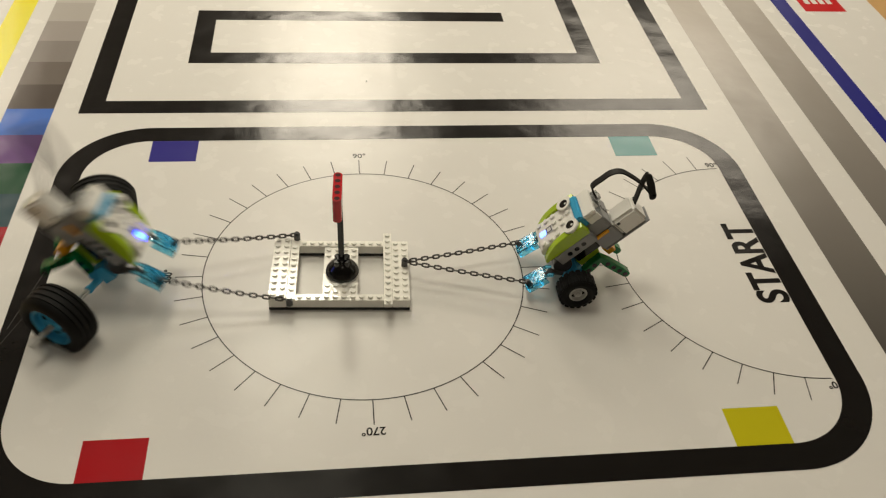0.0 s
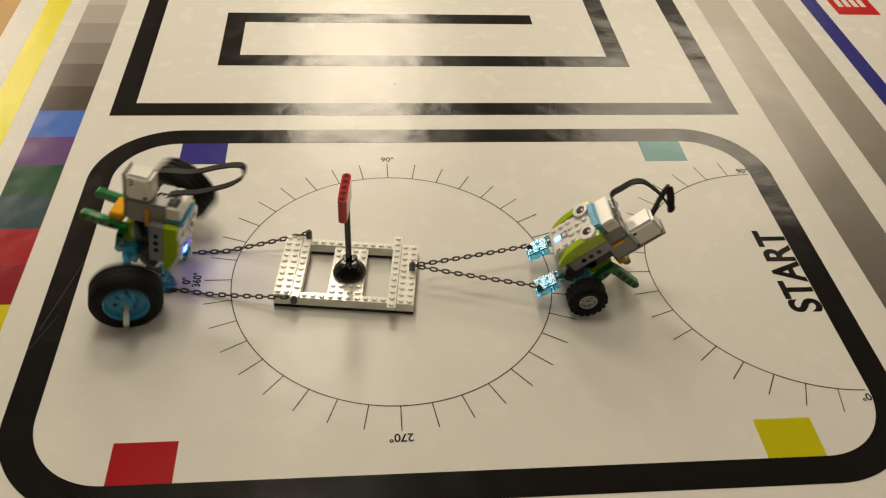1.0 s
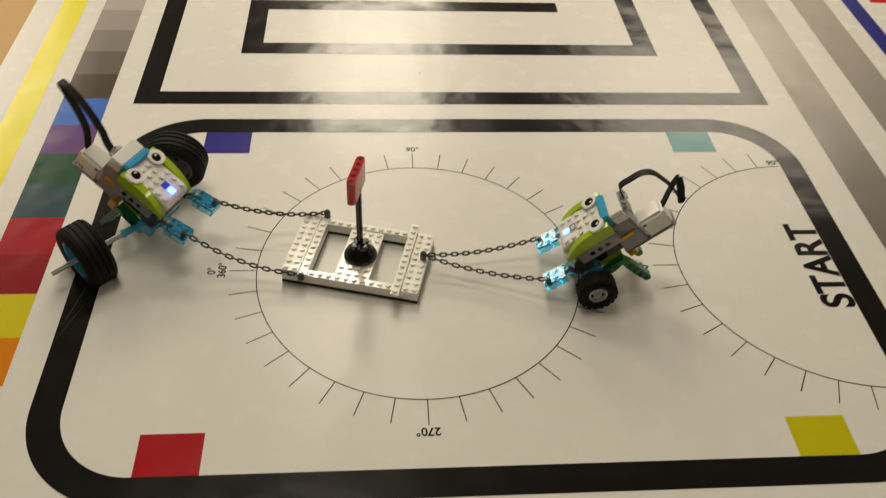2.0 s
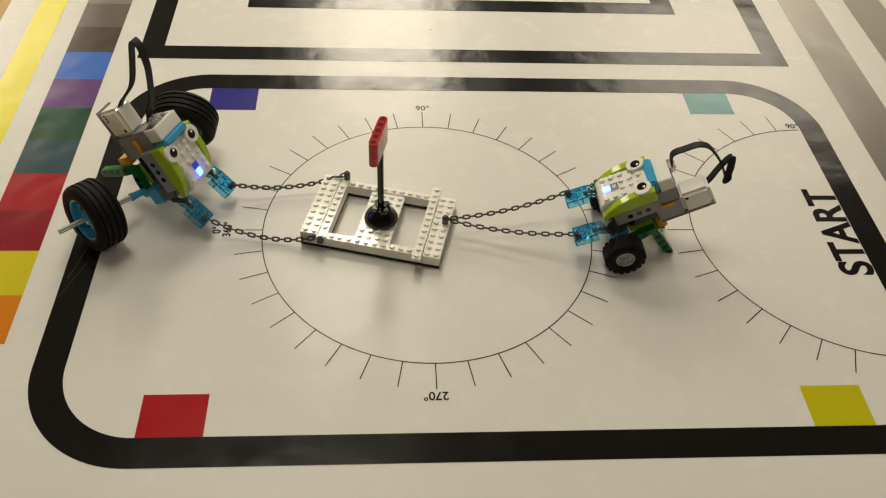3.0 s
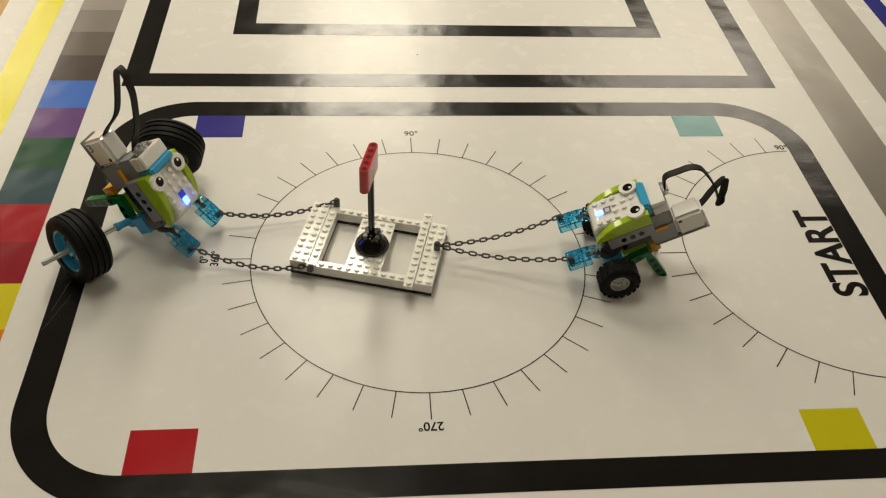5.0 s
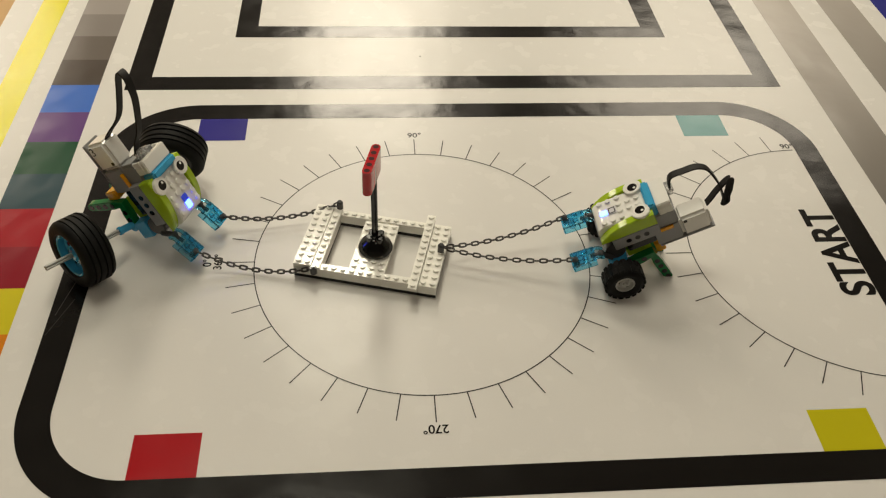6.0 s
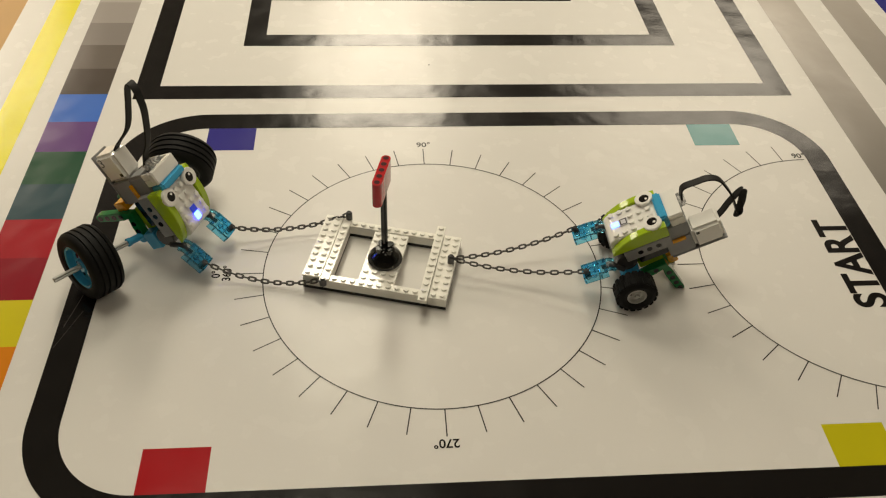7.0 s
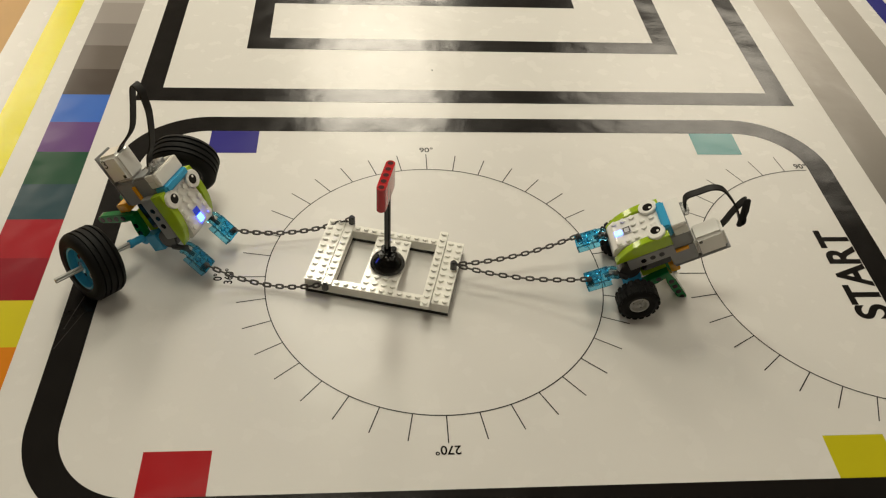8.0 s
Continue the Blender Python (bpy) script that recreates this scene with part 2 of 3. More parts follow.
def sheet(bm, x0, x1, y0, y1, z=0.00018, nx=1, ny=1):
    vs = [[bm.verts.new((x0 + (x1 - x0) * i / nx, y0 + (y1 - y0) * j / ny, z)) for i in range(nx + 1)] for j in range(ny + 1)]
    for j in range(ny):
        for i in range(nx):
            bm.faces.new((vs[j][i], vs[j][i + 1], vs[j + 1][i + 1], vs[j + 1][i]))
    return bm


def ring_band(bm, cx, cy, r0, r1, a0, a1, n=24, z=0.00018):
    prev = None
    for k in range(n + 1):
        a = radians(a0 + (a1 - a0) * k / n)
        c, s = math.cos(a), math.sin(a)
        cur = (bm.verts.new((cx + r0 * c, cy + r0 * s, z)), bm.verts.new((cx + r1 * c, cy + r1 * s, z)))
        if prev:
            bm.faces.new((prev[0], prev[1], cur[1], cur[0]))
        prev = cur
    return bm


part("sheet", box(B(), X0 * 1000, X1 * 1000, Y0 * 1000, Y1 * 1000, -1.1, 0, 0.3, 1), M_MAT, mat_thing, "white vinyl sheet")
# rounded loop
LX0, LX1, LY, LR, LW = -0.2920, 0.4110, 0.2170, 0.065, 0.0254
def strip(name, label, *rect):
    return part(name, sheet(B(), *rect), M_INK, mat_thing, label)


strip("loop_line", "thick black track line", LX0 + LR, LX1 - LR, LY, LY + LW)
strip("loop_line", "thick black track line", LX0 + LR, LX1 - LR, -LY - LW, -LY)
strip("loop_line", "thick black track line", LX0 - LW, LX0, -LY + LR, LY - LR)
strip("loop_line", "thick black track line", LX1, LX1 + LW, -LY + LR, LY - LR)
for cx, cy, a in ((LX0 + LR, LY - LR, 90), (LX0 + LR, -LY + LR, 180), (LX1 - LR, -LY + LR, 270), (LX1 - LR, LY - LR, 0)):
    part("loop_bend", ring_band(B(), cx, cy, LR, LR + LW, a, a + 90), M_INK, mat_thing, "rounded black track corner")
# square maze beyond the loop
strip("maze_line", "thick black maze line", -0.317, 0.4385, 0.2722, 0.2978)
strip("maze_line", "thick black maze line", -0.317, -0.2908, 0.2978, 0.80)
strip("maze_line", "thick black maze line", 0.4125, 0.4385, 0.2978, 0.80)
strip("maze_line", "thick black maze line", -0.206, 0.3272, 0.3828, 0.4085)
strip("maze_line", "thick black maze line", -0.206, -0.1805, 0.4085, 0.5205)
strip("maze_line", "thick black maze line", 0.301, 0.3272, 0.4085, 0.69)
strip("maze_line", "thick black maze line", -0.1805, 0.2145, 0.4945, 0.5205)
# protractor circle and half circle
CR, TICK = 0.1524, 0.0253
bm = B()
ring_band(bm, 0, 0, CR - 0.0005, CR + 0.0005, 0, 360, 144)
part("circle_line", bm, M_THIN, mat_thing, "thin printed protractor circle")
CX2, WIDE = 0.4108, 1.035  # printed a little wider than high
bm = B()
ring_band(bm, 0, 0, CR - 0.0005, CR + 0.0005, 91, 269, 72)
bmesh.ops.transform(bm, matrix=Matrix.Translation((CX2, 0, 0)) @ Matrix.Diagonal((WIDE, 1, 1, 1)), verts=bm.verts[:])
part("circle_line", bm, M_THIN, mat_thing, "thin printed half circle")
tick_me = None
for cx, angles in ((0, range(0, 360, 10)), (CX2, range(100, 261, 10))):
    for a in angles:
        if tick_me is None:
            bm = B()
            sheet(bm, CR, CR + TICK, -0.0005, 0.0005, 0.00019)
            tick_me = mesh_of(bm, M_THIN, False)
        slip = (WIDE - 1) * CR * math.cos(radians(a)) if cx else 0
        part("tick", tick_me, None, mat_thing, at=pose(cx + slip, 0, 0, 0, 0, a))
# coloured squares
for nm, x, y, col in (("red_square", -0.2015, -0.198, (0.36, 0.008, 0.013)), ("yellow_square", 0.3205, -0.198, (0.50, 0.45, 0.012)),
                      ("blue_square", -0.2015, 0.198, (0.035, 0.03, 0.22)), ("teal_square", 0.3205, 0.198, (0.065, 0.24, 0.245))):
    bm = B()
    h = 0.019
    sheet(bm, x - 0.0250, x + 0.0250, y - h, y + h, 0.0001)
    part(nm, bm, vinyl(nm, col), mat_thing, "printed " + nm.replace("_", " "))
# swatch strip: greys above, colours below
SW = [((0.48, 0.45, 0.42)), ((0.40, 0.37, 0.34)), ((0.31, 0.28, 0.26)), ((0.22, 0.195, 0.18)), ((0.13, 0.11, 0.095)), ((0.07, 0.055, 0.045)),
      ((0.04, 0.14, 0.52)), ((0.12, 0.05, 0.19)), ((0.015, 0.07, 0.035)), ((0.022, 0.06, 0.075)), ((0.34, 0.012, 0.02)),
      ((0.24, 0.01, 0.02)), ((0.58, 0.50, 0.02)), ((0.62, 0.20, 0.012))]
top = 0.2825 + 6 * 0.0514
for i, col in enumerate(SW):
    bm = B()
    sheet(bm, -0.3972, -0.3452, top - 0.0514 * (i + 1), top - 0.0514 * i)
    part("swatch", bm, vinyl("swatch_ink", col), mat_thing)
bm = B()
sheet(bm, -0.4520, -0.4208, Y0 + 0.02, Y1 - 0.02)
part("yellow_line", bm, vinyl("yellow_ink", (0.72, 0.65, 0.02)), mat_thing, "long yellow border line")
for x0, x1, a, b in ((0.4725, 0.5245, -0.25, 0.60), (0.5625, 0.6130, -0.30, 0.75)):
    bm = B()
    sheet(bm, x0, x1, Y0 + 0.03, Y1 - 0.02)
    part("grey_band", bm, vinyl("grey_ramp_ink", (0.3, 0.3, 0.3), gradient=(a, b, (0.012, 0.011, 0.01), (0.50, 0.455, 0.41))), mat_thing, "printed band fading from black to grey")
bm = B()
sheet(bm, 0.6400, 0.6650, Y0 + 0.02, Y1 - 0.02)
part("blue_line", bm, vinyl("blue_ink", (0.02, 0.022, 0.20)), mat_thing, "long dark blue border line")
bm = B()
sheet(bm, 0.683, 0.749, 0.532, 0.598)
emblem = part("emblem", bm, vinyl("red_ink", (0.52, 0.012, 0.015)), mat_thing, "plain red printed square emblem")
for k in range(4):
    part("emblem_bar", sheet(B(), 0.693 + 0.012 * k, 0.701 + 0.012 * k, 0.556, 0.578, 0.0003), M_MAT, emblem)
# wear: a pale scuff on the track, two dark nicks
M_SCUFF = vinyl("pale_scuff", (0.045, 0.04, 0.038), 0.5)
part("scuff", sheet(B(), -0.044, 0.044, -0.0003, 0.0003, 0.00024), M_SCUFF, mat_thing, "thin pale scuff", pose(-0.3029, -0.0152, 0, 0, 0, 77.3))
part("scuff", sheet(B(), -0.021, 0.021, -0.0002, 0.0002, 0.00024), M_SCUFF, mat_thing, "thin pale scuff", pose(-0.3080, -0.0600, 0, 0, 0, 69))
for x, y in ((0.0156, 0.3398), (0.3891, 0.2190)):
    part("nick", ring_band(B(), x, y, 0.0001, 0.0011, 0, 360, 7, 0.00026), M_INK, mat_thing, "small dark nick")
# lettering
Z = 0.00022
letters("lettering", "START", 0.0395, M_INK, mat_thing, pose(0.3960, -0.0012, Z, 0, 0, 90) @ Matrix.Diagonal((1, 1.1, 1, 1)), 0.0011)
letters("lettering", "270°", 0.0108, M_INK, mat_thing, pose(-0.0008, -0.1835, Z, 0, 0, 180), 0.00018)
letters("lettering", "90°", 0.0108, M_THIN, mat_thing, pose(0.0008, 0.1845, Z), 0.00018)
letters("lettering", "0°", 0.0105, M_INK, mat_thing, pose(-0.1937, 0, Z, 0, 0, 90), 0.00018)
letters("lettering", "360°", 0.0105, M_INK, mat_thing, pose(-0.1842, 0.001, Z, 0, 0, 90), 0.00018)
letters("lettering", "0°", 0.0105, M_INK, mat_thing, pose(CX2 - 0.1918, 0, Z, 0, 0, 90), 0.00018)
letters("lettering", "90°", 0.0105, M_THIN, mat_thing, pose(0.4036, 0.1585, Z), 0.00018)
letters("lettering", "90°", 0.0105, M_INK, mat_thing, pose(0.4080, -0.1595, Z, 0, 0, 180), 0.00018)


# ---- bricks ----
stud_me = mesh_of(cyl(B(), (0, 0, 0), (0, 0, 1.8), 2.45, 16, bev=0.35), M_CREAM)
stud_white = mesh_of(cyl(B(), (0, 0, 0), (0, 0, 1.8), 2.45, 14, bev=0.35), M_WHITE)


def studs(parent, xs, ys, z):
    for x in xs:
        for y in ys:
            part("stud", stud_me, None, parent, at=pose(x * MM, y * MM, z * MM))


def span(a, b):
    return [a + 4 + 8 * i for i in range(int(round((b - a) / 8)))]


def build_sled():
    s = thing("tug_sled", "white brick frame sled with a black pole and red flag", "toy sled")
    part("base_plate", box(B(), -64, 64, -40, -32.1, 0, 3.2, 0.2), M_BLACK, s, "thin black plate under the frame")
    part("base_plate", box(B(), -64, 64, 32.1, 40, 0, 3.2, 0.2), M_BLACK, s)
    part("base_plate", box(B(), -64, -40.1, -32, 32, 0, 3.2, 0.2), M_BLACK, s)
    part("base_plate", box(B(), 40.1, 64, -32, 32, 0, 3.2, 0.2), M_BLACK, s)
    fb = part("front_beam", box(B(), -48, 40, -40, -32.1, 3.3, 12.8, 0.3), M_CREAM, s, "white brick beam")
    studs(fb, span(-40, 40), [-36], 12.8)
    bb = part("back_beam", box(B(), -48, 40, 32.1, 40, 3.3, 12.8, 0.3), M_CREAM, s)
    studs(bb, span(-40, 40), [36], 12.8)
    part("end_brick", box(B(), -64, -48.1, -40, 40, 3.3, 12.8, 0.3), M_CREAM, s)
    lp = part("end_plate", box(B(), -64, -48.1, -40, 40, 12.9, 16, 0.3), M_CREAM, s, "white plate with two rows of studs")
    studs(lp, span(-64, -48), span(-40, 40), 16)
    part("inner_brick", box(B(), -48, -40.1, -32, 32, 3.3, 12.8, 0.3), M_CREAM, s)
    ip = part("inner_plate", box(B(), -47.9, -40.1, -40, 40, 12.9, 14.6, 0.3), M_CREAM, s)
    studs(ip, [-44], span(-32, 32), 14.6)
    part("inner_brick", box(B(), 40.1, 48, -32, 32, 3.3, 12.8, 0.3), M_CREAM, s)
    rp = part("inner_plate", box(B(), 40.1, 47.9, -47.9, 47.9, 12.9, 16, 0.3), M_CREAM, s, "white plate that overhangs the frame")
    studs(rp, [44], span(-48, 48), 16)
    rb = part("end_brick", box(B(), 48.1, 64, -40, 40, 3.3, 12.8, 0.3), M_CREAM, s)
    studs(rb, span(48, 64), span(-40, 40), 12.8)
    part("joint_line", box(B(), 40.2, 47.8, -40, -32.1, 3.3, 12.8, 0.2), M_CREAM, s)
    part("joint_line", box(B(), 40.2, 47.8, 32.1, 40, 3.3, 12.8, 0.2), M_CREAM, s)
    mp = part("middle_plate", box(B(), -16, 16, -32, 32, 8.3, 11.5, 0.3), M_CREAM, s, "white plate under the pole")
    studs(mp, span(-16, 16), [-28, -20, 20, 28], 11.5)
    bm = B()
    prof = [(0.1, 27), (4, 27), (4.2, 25.5), (6.2, 25), (8.2, 23.8), (9.2, 22), (12.2, 19), (14.6, 15.5), (15.6, 12.4), (15.2, 11.2), (12, 10.9), (0.1, 10.9)]
    lathe(bm, prof, seg=40)
    part("pole_base", bm, M_BLACK, s, "glossy black dome that holds the pole", at=pose(1.5 * MM, -2.5 * MM, 1.6 * MM, 90))
    bm = B()
    box(bm, -2.7, 2.7, -1.1, 1.1, 24, 98, 0.2)
    box(bm, -1.1, 1.1, -2.7, 2.7, 24, 98, 0.2)
    part("pole", bm, M_BLACK, s, "black cross axle pole", at=pose(1.5 * MM, -2.5 * MM, 0, -1.3, -0.8, 0))
    bm = B()
    cyl(bm, (0, 0, 26.5), (0, 0, 31), 5.0, 20, bev=0.4)
    for k in range(4):
        a = radians(45 + 90 * k)
        cyl(bm, (5.6 * math.cos(a), 5.6 * math.sin(a), 24), (5.6 * math.cos(a), 5.6 * math.sin(a), 29.5), 3.2, 12, bev=0.4)
    part("collar", bm, M_BLACK, s, "black notched collar", at=pose(1.5 * MM, -2.5 * MM, 0))
    flag = build_flag()
    flag.parent, flag.matrix_basis = s, pose(-1.2 * MM, -1 * MM, 89.5 * MM)
    for x, y, z in ((-45, -41.5, 8.5), (-43, 40.5, 13), (60, 5, 12.8)):
        bm = B()
        cyl(bm, (x, y, z), (x, y, z + 8.5), 3.1, 16, bev=0.6)
        cyl(bm, (x, y, z + 8.5), (x, y, z + 9.6), 2.0, 12)
        part("chain_pin", bm, M_DARK, s, "dark grey pin that holds the chain")
    return s


def build_flag():
    bm = B()
    n, holes = 12, [-16, -8, 0, 8, 16]
    h = 24.0
    out = []
    for k in range(n + 1):
        a = math.pi * k / n
        out.append((4 * math.cos(a), 16 + 4 * math.sin(a)))
    for k in range(n + 1):
        a = math.pi + math.pi * k / n
        out.append((4 * math.cos(a), -16 + 4 * math.sin(a)))
    lo = [bm.verts.new((x * MM, y * MM, 0)) for x, y in out]
    hi = [bm.verts.new((x * MM, y * MM, h * MM)) for x, y in out]
    m = len(out)
    for i in range(m):
        bm.faces.new((lo[i], lo[(i + 1) % m], hi[(i + 1) % m], hi[i]))
    bm.faces.new(lo[::-1])
    bm.faces.new(hi)
    ob = part("flag", bm, M_RED, None, "red studless beam as a flag")
    me_r = mesh_of(lathe(B(), [(2.5, -1.2), (2.5, 0.25), (3.2, 0.25), (3.3, -0.2)], seg=18), M_RED)
    me_h = mesh_of(cyl(B(), (0, 0, 0.03), (0, 0, 0.12), 2.5, 18), mat("hole_shade", (0.05, 0.003, 0.004), 0.6, ior=1.2))
    for y in holes:
        part("hole_rim", me_r, None, ob, at=pose(0, y * MM, h * MM, 90))
        part("hole", me_h, None, ob, at=pose(0, y * MM, h * MM))
    return ob


# ---- robots: x is the face's way, z runs up the body ----
def hole_mesh(material):
    return mesh_of(cyl(B(), (0, -0.15, 0), (0, 0.15, 0), 2.4, 16), material)


def build_body(root, off, led, glow_label, marked, near, plug_y):
    """near: the side on which the narrow motor sits flush; plug_y: which socket the cable uses."""
    o = Matrix.Translation(-Vector(off) * MM)

    def p(name, bm, material, label="", parent=None):
        return part(name, bm, material, parent or root, label, None if parent else o)
    shell = [(-10.5, 41.9), (-10.5, -4.2)] + [(-7 + 7 * math.sin(a), 4 - 8.2 * math.cos(a)) for a in [k * math.pi / 12 for k in range(7)]] + [(0, 41.9)]
    hub = p("hub_shell", prism(B(), shell, -15.9, 15.9, 0.8), M_WHITE, "white plastic hub face with studs and rounded end")
    for z in (4, 12, 20, 28, 36):
        for y in (-12, -4, 4, 12):
            if (abs(y) < 8 and z < 18) or (abs(y) > 8 and z > 26):
                continue
            part("stud", stud_white, None, hub, at=pose(0, y * MM, z * MM, 0, 90, 0))
    if marked:
        part("button", box(B(), 0, 0.9, -3.6, 3.6, 9.6, 15.6, 0.3), M_BUTTON, hub, "dark blue square button")
    else:
        key = part("button", box(B(), 0, 0.9, -4.2, 4.2, 9.4, 17.0, 0.3), M_PALEBUTTON, hub, "pale grey square button with a dark outline")
        rim = B()
        for a in ((-3.4, -2.5, 10.2, 16.2), (2.5, 3.4, 10.2, 16.2), (-2.5, 2.5, 10.2, 11.1), (-2.5, 2.5, 15.3, 16.2)):
            box(rim, 0.9, 1.0, *a, 0)
        part("outline", rim, M_DARK, key, "dark grey square outline")
    part("light", box(B(), 0, 0.9, -2.8, 2.8, 2.4, 9.0, 0.3), led, hub, glow_label)
    bm = B()
    box(bm, -3.0, 1.5, -15.9, 15.9, 49.6, 61.8, 0.8)
    box(bm, -11.5, -3.1, -15.9, 15.9, 49.6, 56.5, 0.6)
    for y0, y1 in ((-15.9, -13.4), (-1.3, 1.3), (13.4, 15.9)):
        box(bm, -11.5, -3.1, y0, y1, 56.4, 61.8, 0.5)
    p("hub_top", bm, M_WHITE, "white block with two cable sockets")
    hb = p("hub_case", box(B(), -26, -10.6, -15.8, 15.8, -1, 60.6, 0.8), M_GREY, "grey battery case with three holes")
    p("hub_end", box(B(), -25.5, -11.6, -15.2, 15.2, 60.7, 62.6, 0.5), M_GREY, "grey case end with a handwritten mark")
    hm = hole_mesh(M_BLACK)
    for s in (-1, 1):
        y0, y1 = sorted((s * 16.1, s * 23.6))
        sb = p("side_beam", box(B(), -24.5, -11.6, y0, y1, 4, 45, 0.5), M_GREY, "grey studless side beam with holes")
        for z in (17.5, 25.5, 33.5):
            part("hole", hm, None, sb, at=pose(-18 * MM, s * 23.7 * MM, z * MM))
    letters("lettering", "3", 0.014, M_BLACK, hb, pose(-18 * MM, 0, 62.8 * MM, 0, 0, 90), 0.0004)
    p("blue_bar", box(B(), -10, 4, -16, 16, 42.0, 49.5, 1.6, 3), M_AZURE, "azure blue bar above the eyes")
    prof = [(-11.5, -5), (-9.0, -4.2), (-5.4, 0.5), (-2.2, 6.5), (0, 13), (1.3, 20), (1.8, 28), (1.5, 36), (0.4, 45.5), (-11.5, 45.5)]
    for s in (-1, 1):
        y0, y1 = sorted((s * 16.1, s * 23.8))
        p("side_panel", prism(B(), prof, y0, y1, 0.6), M_LIME, "lime green curved side panel")
        e = p("eye", cyl(B(), (0.2, s * 15.6, 36), (3.3, s * 15.6, 36), 8.0, 32, bev=0.5), M_WHITE, "round white eye with a black pupil")
        part("pupil", cyl(B(), (3.3, s * 14.6, 36), (3.45, s * 14.6, 36), 4.3, 24), M_BLACK, e)
        part("glint", cyl(B(), (3.45, s * 14.6 + 1.4, 37.8), (3.6, s * 14.6 + 1.4, 37.8), 1.2, 12), M_WHITE, e)
    bm = B()
    box(bm, -11, -3.4, plug_y - 5.6, plug_y + 5.6, 56.7, 64.5, 0.6)
    box(bm, -10, -4.4, plug_y - 3.4, plug_y + 3.4, 64.4, 68.0, 0.6)
    for y in (-6.4, 6.4):
        cyl(bm, (-7.2, plug_y + y, 62.5), (-7.2, plug_y + y, 66.5), 1.6, 12, bev=0.3)
    p("plug", bm, M_CLEAR, "clear plastic cable plug")
    c0, c1 = sorted((near * 15.8, -near * 4.5))
    p("motor_case", box(B(), -47, -26.1, c0, c1, 39, 61.4, 1.0), M_GREY, "grey lower motor case")
    cap = p("motor_cap", box(B(), -47.5, -25.0, c0, c1, 61.6, 88.2, 2.8, 3), M_WHITE, "white motor cover with a handwritten number")
    part("hole", box(B(), -1.5, 1.5, -0.15, 0.15, -1.5, 1.5, 0), M_DARK, cap, at=pose(-29.5 * MM, near * 15.85 * MM, 67 * MM))
    part("seam", box(B(), -46.5, -26, -0.1, 0.1, -0.25, 0.25, 0), M_GREY, cap, at=pose(0, near * 15.85 * MM, 64.5 * MM))
    if marked:
        letters("lettering", "3", 0.011, M_BLACK, cap, pose(-41.5 * MM, near * 15.9 * MM, 81.5 * MM) @ pose(0, 0, 0, 90))
    p("back_plate", box(B(), -49.2, -47.6, c0 + 0.4, c1 - 0.4, 40, 89.2, 0.5), M_GREY, "thin grey plate along the motor")
    for s in (-1, 1):
        y0, y1 = sorted((s * 15.9, s * 18.0))
        p("yellow_strip", box(B(), -29.5, -26.1, y0, y1, 38, 56.5, 0.4), M_ORANGE, "thin yellow orange strip")
    p("gear_block", box(B(), -41, -26.2, -15, 15, 13, 38.9, 0.8), M_BLACK, "black gear block")
    p("lime_brick", box(B(), -50, -41.1, -12, 12, 10, 32, 0.6), M_LIME, "lime green inner brick")
    for s in (-1, 1):
        y0, y1 = sorted((s * 12.3, s * 20))
        g = p("tail_beam", prism(B(), outline([(-54, 6), (-52, 20), (-50.5, 30), (-60, 31.5), (-72, 33), (-85, 35)], 3.7), y0, y1, 0.5), M_GREEN, "dark green bent beam at the back")
        for x, z in ((-54, 6), (-52.6, 14), (-51.5, 22), (-60, 31.5), (-68, 32.5), (-76, 33.6), (-84, 34.8)):
            part("hole", hm, None, g, at=pose(x * MM, s * 20.1 * MM, z * MM))
    p("orange_brick", box(B(), -63, -51, -16, 8, 34.5, 43, 0.8), M_ORANGE, "orange slope brick")
    for s in (-1, 1):
        y0, y1 = sorted((s * 6, s * 22.6))
        bm = B()
        cyl(bm, (-26, y0, 3), (-26, y1, 3), 9.0, 24, bev=0.8)
        p("shoulder", bm, M_DARK, "dark grey round shoulder brick")
    hip = 20.5 if marked else 22.8
    p("hip_brick", box(B(), -51.5, -38.1, -hip, hip, -7.2, 9.6, 0.6), M_AZURE, "azure blue lower brick")
    p("under_plate", box(B(), -38, -13, -12, 12, -6, -1.2, 0.5), M_GREY)


